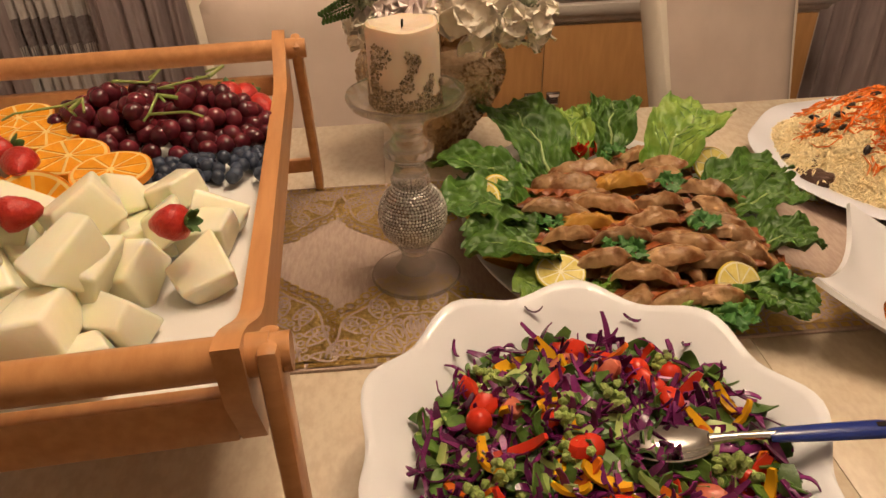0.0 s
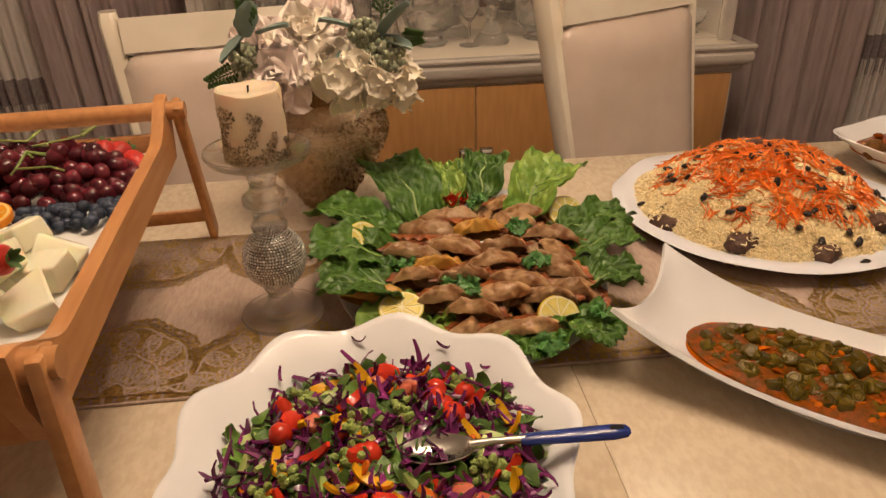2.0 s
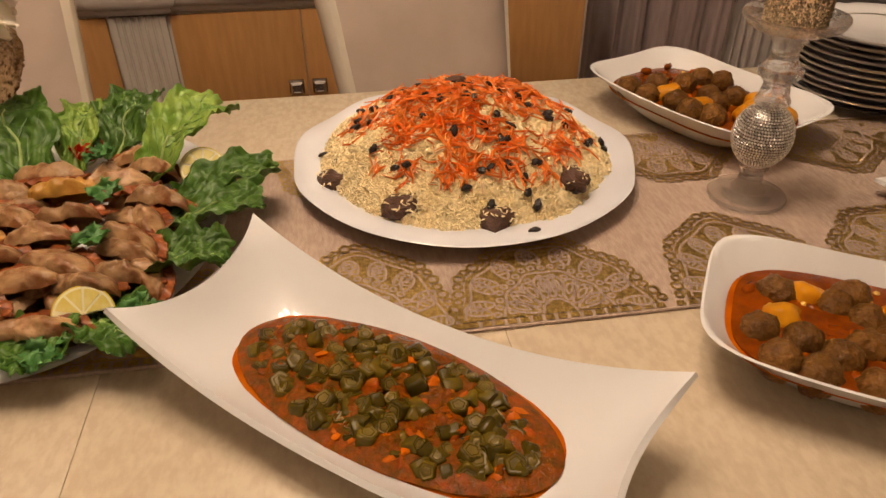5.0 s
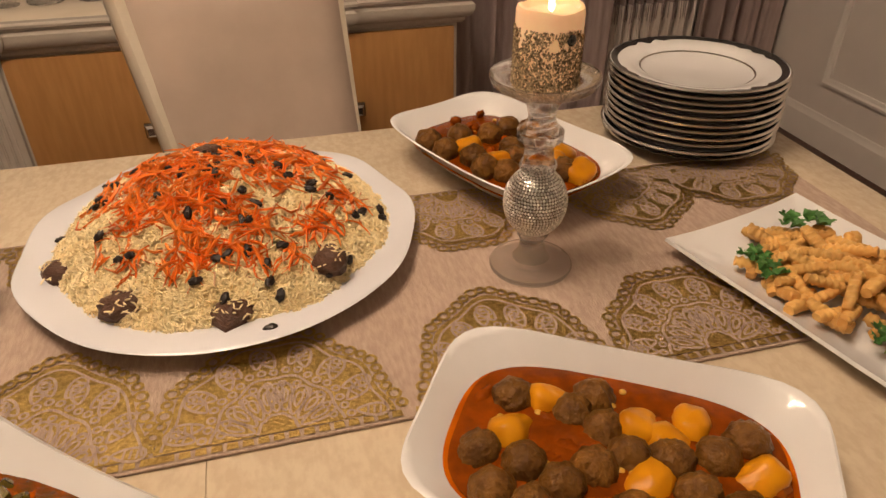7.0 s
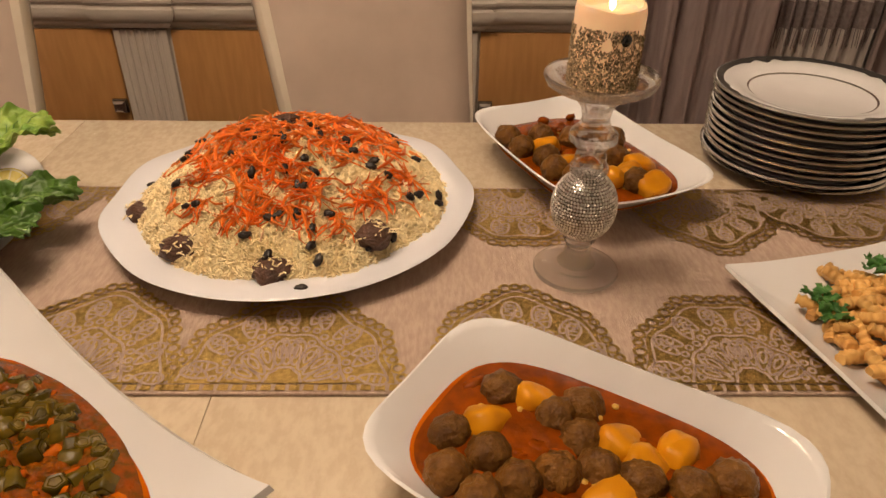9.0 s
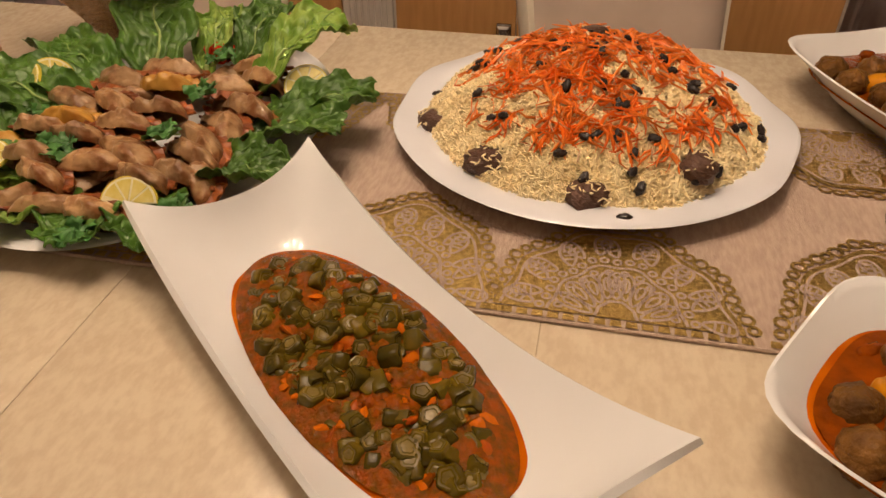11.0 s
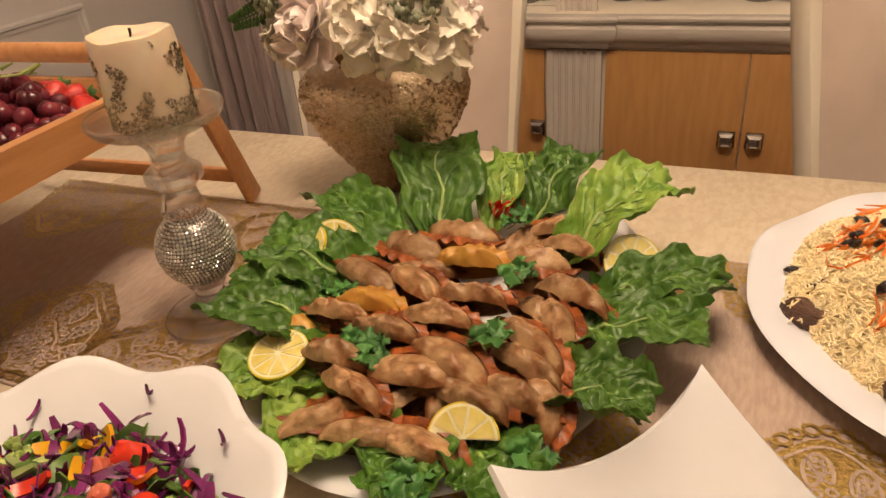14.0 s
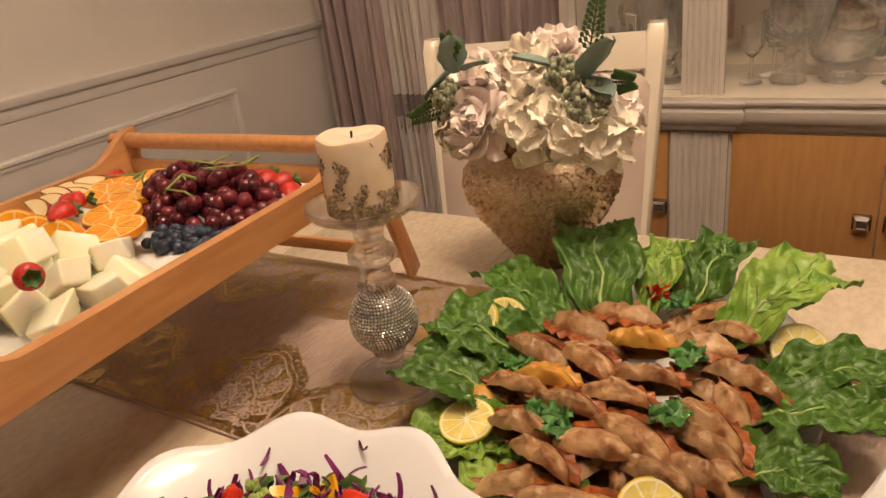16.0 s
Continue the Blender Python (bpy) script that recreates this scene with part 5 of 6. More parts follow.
# ---- okra boat ----
def okra_boat():
    c = Vector((0.6795, 0.460, TABLE + 0.001))
    ang = math.degrees(math.atan2(-0.280, 0.333))
    t = thing("boat_dish", pose(*c, 0, 0, ang), "long white porcelain boat dish with upswept pointed corners", "serving dish")
    L, W = 0.2175, 0.0860
    def inner(u, w, off=0.0):
        s, q = 2 * u - 1, 2 * w - 1
        end = 1 - 0.085 * (1 - q * q) * abs(s) ** 3
        hw = W
        top = 0.043 + 0.049 * abs(s) ** 2.2
        z = 0.009 + (top - 0.009) * (1 - (1 - 0.74 * abs(s) ** 2.6) * (1 - abs(q) ** 2.3))
        return (L * s * end, hw * q, z)
    part("body", sheet(inner, 56, 34, 0.0055), PORCELAIN, t, smooth=60)
    part("foot", revolve([(0.0, 0.0005), (0.9, 0.0005), (1.0, 0.0), (1.0, 0.0095), (0.0, 0.0095)], 40, squash=(0.10, 0.045)), PORCELAIN, t)
    def pool(z, u, w):
        """The outline of what fills the boat to the height z."""
        a = 6.2832 * u
        return (0.163 * math.cos(a) * w, 0.0720 * math.sin(a) * w, z)
    o = thing("okra_stew", pose(*c, 0, 0, ang), "okra stew in tomato gravy with an orange oil edge", "stew")
    part("oil", sheet(lambda u, w: pool(0.0268, u, w), 64, 8, 0.001), OIL, o, "glossy orange oil edge", smooth=80)
    def gravy(u, w):
        x, y, z = pool(0.0272, u, w * 0.945)
        return (x, y, z + (0.007 * noise.noise(Vector((x * 60, y * 60, 0))) + 0.003 * noise.noise(Vector((x * 190, y * 190, 4))) + 0.008) * (1 - w ** 4))
    part("gravy", sheet(gravy, 120, 44, 0.003), OKRASAUCE, o, smooth=80)
    rng = random.Random(31)
    shapes = []
    for k in range(6):
        ln, r = rng.uniform(0.010, 0.026), rng.uniform(0.0066, 0.0100)
        def ridge(a, rr, z):
            return rr * (1 + 0.09 * math.cos(5 * a)), z
        shapes.append((geo(revolve([(0.0, 0.0), (r * 0.86, 0.0), (r, 0.0015), (r, ln - 0.0015), (r * 0.86, ln), (0.0, ln)], 20, wave=ridge)).mesh("okra_piece", OKRA, 50),
                       geo(revolve([(0.0, ln + 0.0001), (r * 0.30, ln + 0.0006), (r * 0.5, ln - 0.0002), (r * 0.74, ln + 0.0005)], 20, wave=ridge)).mesh("okra_heart", OKRAIN, 50), ln))
    n = 0
    while n < 298:
        a, r = rng.uniform(0, 6.2832), math.sqrt(rng.random()) * 0.9
        x, y = 0.148 * r * math.cos(a), 0.061 * r * math.sin(a)
        if noise.noise(Vector((x * 18, y * 18, 3))) < -0.55:
            continue
        sh = shapes[n % 6]
        m = tumble(rng, x, y, 0.0285 + rng.uniform(-0.005, 0.011) * (1 - r ** 3), 80 if n % 3 else 25) @ pose(0, 0, -sh[2] / 2)
        p = part("okra_piece", sh[0], None, o, m=m)
        part("okra_heart", sh[1], None, p)
        n += 1
    for i in range(110):
        a, r = rng.uniform(0, 6.2832), math.sqrt(rng.random()) * 0.95
        part("tomato_bit", blob(rng.uniform(0.004, 0.010), rng.uniform(0.004, 0.008), 0.003, 9, 6, 0.4, 3, i), (SAUCE, OKRASAUCE, OIL, TOMATOCOOKED, OKRASAUCE)[i % 5], o, m=tumble(rng, 0.148 * r * math.cos(a), 0.062 * r * math.sin(a), 0.0370 - 0.008 * r ** 3, 40))


okra_boat()


# ---- rice platter ----
RX, RY = 0.825, 0.893
rp = thing("round_platter", pose(RX, RY, CLOTH + 0.001), "large white round platter with a faintly lobed rim", "platter")
part("body", revolve([(0.0, 0.004), (0.60, 0.003), (0.64, 0.0), (0.68, 0.004), (0.80, 0.013), (0.98, 0.022), (1.0, 0.0245), (0.985, 0.0265), (0.82, 0.019), (0.68, 0.010), (0.0, 0.008)], 96, squash=(0.230, 0.232),
     wave=lambda a, r, z: (r * (1 + 0.010 * max(0, r - 0.7) / 0.3 * math.cos(9 * a)), z + 0.002 * max(0, r - 0.7) / 0.3 * math.cos(9 * a))), MELAMINE, rp, smooth=60)


def rice_height(x, y):
    """The mound's height over its platter: steep flanks, an uneven crown."""
    d = math.hypot((x - RX - 0.002) / 0.203, (y - RY - 0.004) / 0.200)
    d *= 1 + 0.05 * noise.noise(Vector((math.atan2(y - RY, x - RX) * 2.2, 3, 0)))
    if d > 1:
        return 0.0
    h = 0.100 * (1 - d ** 1.75) ** 0.92
    return h * (1 + 0.13 * noise.noise(Vector((x * 16, y * 16, 1)))) + 0.005 * noise.noise(Vector((x * 60, y * 60, 2)))


def spindles(count, rng, place, ln, r, bend=0.0):
    """Many small curved grains or shreds in one mesh."""
    V, F, n = [], [], 0
    sec = [(0.0, 0.35), (0.25, 0.95), (0.6, 1.0), (0.9, 0.7), (1.0, 0.25)]
    for i in range(count):
        m = np.array(place())
        l, rr, b = rng.uniform(*ln), rng.uniform(*r), rng.uniform(-bend, bend)
        pts = []
        for u, k in sec:
            for q in range(4):
                a = math.pi / 2 * q
                pts.append(((u - 0.5) * l, rr * k * math.cos(a) + b * (u - 0.5) ** 2 * l, rr * k * math.sin(a)))
        pts = np.array(pts) @ m[:3, :3].T + m[:3, 3]
        V.append(pts)
        for j in range(len(sec) - 1):
            for q in range(4):
                F.append((n + 4 * j + q, n + 4 * j + (q + 1) % 4, n + 4 * (j + 1) + (q + 1) % 4, n + 4 * (j + 1) + q))
        F.append((n + 3, n + 2, n + 1, n))
        F.append((n + 16, n + 17, n + 18, n + 19))
        n += 20
    g = Geo()
    g.v, g.f, g.n = [np.concatenate(V)], F, n
    return g


def rice_dish():
    rng = random.Random(17)
    t = thing("rice_pilaf", pose(0, 0, 0), "mound of pilaf rice with carrot shreds and raisins", "rice")
    base = CLOTH + 0.0105
    part("rice_core", sheet(lambda u, w: (RX + 0.002 + 0.202 * w * math.cos(6.2832 * u), RY + 0.004 + 0.199 * w * math.sin(6.2832 * u),
         base - 0.001 + 0.97 * rice_height(RX + 0.002 + 0.202 * w * math.cos(6.2832 * u), RY + 0.004 + 0.199 * w * math.sin(6.2832 * u))), 80, 40), RICE, t, smooth=80)
    def on(x, y, lift, tilt):
        h = rice_height(x, y)
        e = 0.006
        nx, ny = (rice_height(x - e, y) - rice_height(x + e, y)) / (2 * e), (rice_height(x, y - e) - rice_height(x, y + e)) / (2 * e)
        q = Vector((max(-1.5, min(1.5, nx)), max(-1.5, min(1.5, ny)), 1)).normalized().to_track_quat("Z", "Y").to_matrix().to_4x4()
        return Matrix.Translation((x, y, base + h + lift)) @ q @ pose(0, 0, 0, 0, rng.uniform(-tilt, tilt), rng.uniform(0, 360))
    def grain():
        a, r = rng.uniform(0, 6.2832), 0.206 * rng.random() ** 0.56
        return on(RX + 0.002 + r * math.cos(a), RY + 0.004 + r * math.sin(a), rng.uniform(0.0, 0.003), 32)
    tagged(part("rice_grains", spindles(26000, rng, grain, (0.0060, 0.0100), (0.0010, 0.0014), 0.7), RICE, t, "loose long cooked grains", smooth=80), kind="stuff")
    def shred():
        while True:
            a, r = rng.uniform(0, 6.2832), 0.165 * rng.random() ** 0.6
            x, y = RX + 0.006 + r * math.cos(a), RY + 0.012 + r * math.sin(a) * 1.0
            if 1.5 * noise.noise(Vector((x * 22, y * 22, 6))) + 0.30 - 4.5 * max(0, r - 0.085) + (0.35 if rng.random() < 0.10 else 0) > 0:
                return on(x, y, rng.uniform(0.002, 0.007), 18)
    tagged(part("carrot_shreds", spindles(1250, rng, shred, (0.016, 0.046), (0.0012, 0.0027), 2.6), CARROT, t, "bright orange candied carrot shreds", smooth=80), kind="stuff")
    tagged(part("almond_slivers", spindles(520, rng, shred, (0.009, 0.018), (0.0008, 0.0013), 1.0), ALMOND, t, "pale almond slivers", smooth=80), kind="stuff")
    rs = [geo(blob(0.0074, 0.0046, 0.0036, 12, 8, 0.5, 4, k)).mesh("raisin", RAISIN, 80) for k in range(4)]
    for i in range(70):
        if i < 54:
            a, r = rng.uniform(0, 6.2832), 0.155 * rng.random() ** 0.6
        else:
            a, r = rng.uniform(-2.2, 0.9), rng.uniform(0.155, 0.196)
        part("raisin", rs[i % 4], None, t, "plump black raisin" if i == 0 else "", m=on(RX + 0.004 + r * math.cos(a), RY + 0.004 + r * math.sin(a), 0.0062, 30))
    for x, y in ((0.867, 0.684), (0.637, 0.912)):
        part("raisin", rs[0], None, t, m=pose(x, y, CLOTH + 0.026))
    for k, (x, y, z) in enumerate(((0.726, 0.752, 0.030), (0.832, 0.718, 0.022), (0.937, 0.765, 0.040), (0.648, 0.842, 0.020), (0.812, 0.930, 0.098), (0.655, 0.875, 0.018))):
        part("meat_chunk", blob(0.025, 0.019, 0.016, 18, 12, 0.28, 2.0, k, 0.92), MEAT, t, "dark braised meat chunk", m=pose(x, y, CLOTH + z, 10 * k, 7 * k, 40 * k), smooth=80)
        def over():
            a, r = rng.uniform(0, 6.2832), 0.024 * rng.random() ** 0.5
            return pose(x + r * math.cos(a), y + r * math.sin(a), CLOTH + z + 0.017 * (1 - (r / 0.027) ** 2) ** 0.5, rng.uniform(-30, 30), rng.uniform(-30, 30), rng.uniform(0, 360))
        tagged(part("rice_sprinkle", spindles(34, rng, over, (0.006, 0.010), (0.0008, 0.0012), 0.6), RICE, t, "grains stuck to the meat", smooth=80), kind="stuff")


rice_dish()


# ---- the two meatball stews ----
def rounded_dish(cx, cy, ang, name_label, hl=0.156, hw=0.104, h=0.057):
    t = thing("stew_dish", pose(cx, cy, TABLE + 0.001, 0, 0, ang), name_label, "serving dish", "meatball stew dishes")
    def ring(sx, sy, z, p):
        out = []
        for i in range(72):
            a = 2 * math.pi * i / 72
            c, s = math.cos(a), math.sin(a)
            k = (abs(c) ** p + abs(s) ** p) ** (-1 / p)
            corner = (abs(math.sin(2 * a))) ** 3
            out.append((sx * c * k, sy * s * k, z + (0.004 * corner if z > 0.03 else 0)))
        return out
    levels = [(0.50, 0.45, 0.004, 3), (0.56, 0.52, 0.0, 3), (0.60, 0.56, 0.003, 3), (0.74, 0.70, 0.018, 3.4), (0.90, 0.88, 0.042, 4.2), (0.99, 0.985, 0.0545, 5), (1.0, 1.0, 0.0565, 5), (0.985, 0.98, 0.0575, 5), (0.955, 0.945, 0.053, 4.6), (0.85, 0.83, 0.036, 4), (0.70, 0.66, 0.017, 3.4), (0.50, 0.46, 0.0085, 3)]
    v = []
    for fx, fy, z, p in levels:
        v += ring(hl * fx, hw * fy, z, p)
    f = [(i * 72 + j, i * 72 + (j + 1) % 72, (i + 1) * 72 + (j + 1) % 72, (i + 1) * 72 + j) for i in range(len(levels) - 1) for j in range(72)]
    f += [tuple(range(71, -1, -1)), tuple(range((len(levels) - 1) * 72, len(levels) * 72))]
    part("body", (v, f), PORCELAIN, t, smooth=60)
    return t


def meatball_stew(cx, cy, ang, balls, potatoes, level, seed, label, hl=0.156, hw=0.104, heap=0.0):
    rng = random.Random(seed)
    t = thing("meatball_stew", pose(0, 0, 0), label, "stew", "meatball stews")
    m = pose(cx, cy, 0, 0, 0, ang)
    def pool(u, w, z):
        a = 6.2832 * u
        c, s = math.cos(a), math.sin(a)
        k = (abs(c) ** 3.6 + abs(s) ** 3.6) ** (-1 / 3.6) * w
        return tuple(m @ Vector((hl * 0.855 * c * k, hw * 0.838 * s * k, z)))
    z = TABLE + level
    part("oil", sheet(lambda u, w: pool(u, w, z), 64, 6, 0.001), OIL, t, "red orange oil film", smooth=80)
    part("gravy", sheet(lambda u, w: (lambda p: (p[0], p[1], p[2] + 0.0035 * (1 - w ** 6) + 0.003 * noise.noise(Vector((p[0] * 70, p[1] * 70, 0))) * (1 - w ** 4)))(pool(u, w * 0.95, z + 0.0004)), 72, 18, 0.003), SAUCE, t, smooth=80)
    bm_ = [geo(blob(0.0196, 0.0188, 0.0180, 20, 14, 0.18, 4, k)).mesh("meatball", MEATBALL, 80) for k in range(4)]
    for i, (x, y) in enumerate(balls):
        part("meatball", bm_[i % 4], None, t, "browned round meatball" if i == 0 else "", m=pose(x, y, z + 0.001 + heap + rng.uniform(-0.002, 0.003), rng.uniform(0, 90), rng.uniform(0, 90), rng.uniform(0, 360)))
    for i, (x, y) in enumerate(potatoes):
        part("potato_piece", blob(rng.uniform(0.021, 0.027), rng.uniform(0.015, 0.0185), 0.0155, 20, 14, 0.16, 1.6, i + seed, 0.74), POTATO, t, "saffron yellow potato piece" if i == 0 else "", m=pose(x, y, z - 0.001 + heap, rng.uniform(-35, 35), rng.uniform(-35, 35), rng.uniform(0, 360)), smooth=80)
    for i in range(26):
        x, y, _ = pool(rng.random(), rng.uniform(0.15, 0.9), 0)
        part("gravy_lump", blob(rng.uniform(0.006, 0.013), rng.uniform(0.005, 0.010), 0.005, 12, 8, 0.4, 2.5, i), SAUCE if i % 3 else TOMATOCOOKED, t, m=pose(x, y, z + 0.003 + 0.5 * heap, 0, 0, 40 * i), smooth=80)
    for i in range(16):
        x, y, _ = pool(rng.random(), rng.uniform(0.2, 0.85), 0)
        part("split_pea", blob(0.0033, 0.0033, 0.0022, 8, 5), CHICKPEA, t, m=pose(x, y, z + 0.0065))


A_ANG, B_ANG = math.degrees(math.atan2(-0.53, 0.848)), math.degrees(math.atan2(-0.92, 0.39))
rounded_dish(1.119, 0.445, A_ANG, "white porcelain dish with flared sides and rounded corners")
meatball_stew(1.119, 0.445, A_ANG, [(1.018, 0.476), (1.062, 0.522), (1.103, 0.494), (1.127, 0.503), (1.046, 0.454), (1.015, 0.437), (1.119, 0.47), (1.096, 0.435), (1.128, 0.440), (1.156, 0.428), (1.222, 0.428),
              (1.037, 0.416), (1.067, 0.428), (1.191, 0.42), (1.158, 0.394), (1.107, 0.390), (1.075, 0.392), (1.185, 0.372)],
              [(1.048, 0.489), (1.089, 0.512), (1.15, 0.466), (1.191, 0.457), (1.164, 0.444), (1.131, 0.414), (1.134, 0.365), (1.21, 0.395)], 0.036, 3, "meatball and potato stew in red gravy in the nearer dish")
rounded_dish(1.214, 0.986, B_ANG, "white porcelain dish with flared sides behind the candlestick", 0.168, 0.112)
meatball_stew(1.214, 0.986, B_ANG, [(1.112, 1.028), (1.129, 0.995), (1.16, 0.96), (1.262, 1.019), (1.255, 0.962), (1.165, 0.925), (1.204, 1.027), (1.265, 0.893), (1.19, 0.905), (1.235, 1.035), (1.22, 0.975), (1.16, 1.03), (1.215, 0.945)],
              [(1.161, 0.995), (1.26, 0.915), (1.285, 0.885), (1.238, 0.90), (1.187, 0.94), (1.28, 0.94)], 0.034, 9, "meatball and potato stew in the dish behind the candlestick", 0.168, 0.112, 0.012)


# ---- stack of plates ----
def plate(z, off, top):
    t = thing("dinner_plate", pose(1.543 + off[0], 1.043 + off[1], z, 0, 0, 37 * off[2]), "white dinner plate with a black rim band" + (", on top" if top else ""), "plate", "stacked dinner plates")
    part("body", revolve([(0.0, 0.003), (0.075, 0.003), (0.08, 0.0), (0.085, 0.003), (0.098, 0.009), (0.131, 0.0165), (0.134, 0.018), (0.131, 0.0195), (0.098, 0.0125), (0.084, 0.0075), (0.0, 0.006)], 64), PORCELAIN, t, smooth=60)
    def flourish(a, r, zz):
        if r > 0.124:
            return r, zz
        k = 0.004 * max(0, math.cos(4 * a)) * math.cos(24 * a) + 0.0035 * abs(math.sin(9 * a)) * max(0, math.cos(4 * a))
        return r - k, zz - k * 0.2
    part("black_band", revolve([(0.1195, 0.01735), (0.130, 0.01980)], 128, wave=flourish), BLACKBAND, t, "black band with a scrolled inner edge")
    part("under_band", revolve([(0.128, 0.0155), (0.0985, 0.0088)], 64), BLACKBAND, t, "black underside of the rim")
    part("silver_edge", revolve([(0.1315, 0.0170), (0.1347, 0.018), (0.1315, 0.0200)], 64), SILVER, t, "silver edge line")
    if top:
        part("silver_ring", revolve([(0.0835, 0.00775), (0.0860, 0.0090)], 64), SILVER, t, "fine silver inner ring")


rng = random.Random(2)
for i in range(11):
    plate(TABLE + 0.001 + 0.0104 * i, (rng.uniform(-0.003, 0.003), rng.uniform(-0.003, 0.003), i), i == 10)


# ---- plate of crinkle fries ----
def fries_plate():
    cx, cy = 1.479, 0.612
    ang = math.degrees(math.atan2(-0.97, 0.242))
    t = thing("rectangular_plate", pose(cx, cy, CLOTH + 0.001, 0, 0, ang), "flat white rectangular plate with crisp raised corners", "plate")
    def at(u, w):
        s, q = 2 * u - 1, 2 * w - 1
        e = max(abs(s), abs(q))
        z = 0.004 + 0.016 * max(0, (e - 0.62) / 0.38) ** 1.3 + 0.006 * max(0, abs(s * q) - 0.6)
        return (0.155 * s * (1 - 0.025 * (1 - q * q)), 0.115 * q * (1 - 0.03 * (1 - s * s)), z)
    part("body", sheet(at, 40, 34, 0.004), PORCELAIN, t, smooth=50)
    rng = random.Random(44)
    shapes = []
    for k in range(6):
        ln, wd = rng.uniform(0.040, 0.074), rng.uniform(0.0112, 0.0140)
        n = 44
        b = rng.uniform(-0.2, 0.2)
        def crinkle(u, w):
            a = 6.2832 * w
            x = (u - 0.5) * ln
            ridge = 1 + 0.24 * math.sin(x * 2 * math.pi / 0.0078)
            c, s = math.cos(a), math.sin(a)
            kk = (abs(c) ** 5 + abs(s) ** 5) ** -0.2
            taper = 1 - 0.25 * abs(2 * u - 1) ** 6
            return (x, wd * 0.5 * c * kk * taper + b * x * x * 8, wd * 0.42 * s * kk * taper * ridge)
        v, f = sheet(crinkle, n, 13)
        f = f + [tuple(range(12, -1, -1)), tuple(range((n - 1) * 13, n * 13))]
        shapes.append(geo((v, f)).mesh("crinkle_fry", FRY, 60))
    m0 = pose(cx, cy, CLOTH + 0.001, 0, 0, ang)
    for i in range(118):
        a, r = rng.uniform(0, 6.2832), math.sqrt(rng.random())
        x, y = 0.112 * r * math.cos(a), 0.080 * r * math.sin(a)
        z = 0.013 + (0.036 * (1 - r ** 1.6)) * rng.uniform(0.25, 1.0)
        tagged(part("crinkle_fry", shapes[i % 6], None, None, m=m0 @ pose(x, y, z, rng.uniform(-50, 50), rng.uniform(-20, 20), rng.gauss(20, 55))), "golden crinkle-cut fry in the heap", "fry", "crinkle fries on the plate")
    for i, (x, y, z) in enumerate(((-0.075, -0.058, 0.026), (-0.045, -0.065, 0.026), (-0.10, 0.035, 0.03), (-0.085, 0.060, 0.034), (0.085, -0.06, 0.024), (0.055, 0.02, 0.05), (0.09, 0.045, 0.028), (0.02, 0.075, 0.03))):
        p = m0 @ Vector((x, y, z))
        parsley_sprig(p.x, p.y, p.z, 0.75, 70 + i)


fries_plate()


# ---- fruit tray ----
TX, TY, TA = -0.263, 0.579, 4.0
TM = pose(TX, TY, 0, 0, 0, TA)
HW, HL, TZ = 0.216, 0.274, 0.936


def bed_tray():
    t = thing("bed_tray", TM, "beech wood bed tray with folding legs and round bar handles", "tray")
    part("bottom", span(-HW + 0.01, HW - 0.01, -HL + 0.01, HL - 0.01, TZ - 0.010, TZ - 0.002, 0.001), BEECH, t)
    part("liner", span(-HW + 0.013, HW - 0.013, -HL + 0.013, HL - 0.013, TZ - 0.0018, TZ + 0.0015, 0.001), TRAYWHITE, t, "white tray surface")
    def side_profile():
        top = []
        for i in range(41):
            y = -HL - 0.022 + (2 * HL + 0.044) * i / 40
            e = max(0.0, (abs(y) - (HL - 0.075)) / 0.097)
            top.append((y, TZ + 0.028 + 0.042 * (3 * e * e - 2 * e ** 3)))
        return top
    for sx in (-1, 1):
        top = side_profile()
        out = [(y, z) for y, z in top] + [(HL + 0.022, TZ + 0.03), (HL + 0.004, TZ - 0.014), (-HL - 0.004, TZ - 0.014), (-HL - 0.022, TZ + 0.03)]
        v, f = prism(out, -0.0075, 0.0075)
        part("side_board", ([(z_, x_, y_) for x_, y_, z_ in v], f), BEECH, t, m=pose(sx * HW, 0, 0))
    for sy in (-1, 1):
        part("bar_handle", tube([(-HW - 0.020, sy * (HL + 0.006), TZ + 0.051), (HW + 0.020, sy * (HL + 0.006), TZ + 0.051)], 0.0125, 20), BEECH, t, "round beech bar handle")
        part("end_board", span(-HW + 0.008, HW - 0.008, sy * HL - 0.006, sy * HL + 0.006, TZ - 0.014, TZ + 0.022, 0.002), BEECH, t)
    lean = {1: 0.088, -1: 0.02}
    for sy in (-1, 1):
        for sx in (-1, 1):
            y0, y1 = sy * (HL + 0.006), sy * (HL + 0.006) + sy * lean[sy]
            d = Vector((0, y1 - y0, TABLE + 0.006 - TZ - 0.062))
            part("leg", block(0.030, 0.013, d.length, 0.005), BEECH, t, "flat rounded beech leg", m=Matrix.Translation((sx * (HW + 0.0195), y0, TZ + 0.062)) @ Matrix.Rotation(math.atan2(-d.y, d.z), 4, "X") @ turn(90))
            part("pivot_peg", tube([(sx * (HW + 0.014), y0, TZ + 0.051), (sx * (HW + 0.031), y0, TZ + 0.051)], 0.0115, 14), BEECH, t)
        ys = sy * (HL + 0.006) + sy * lean[sy] * 0.80
        part("stretcher", span(-HW - 0.014, HW + 0.014, ys - 0.005, ys + 0.005, TABLE + 0.038, TABLE + 0.058, 0.002), BEECH, t)


bed_tray()


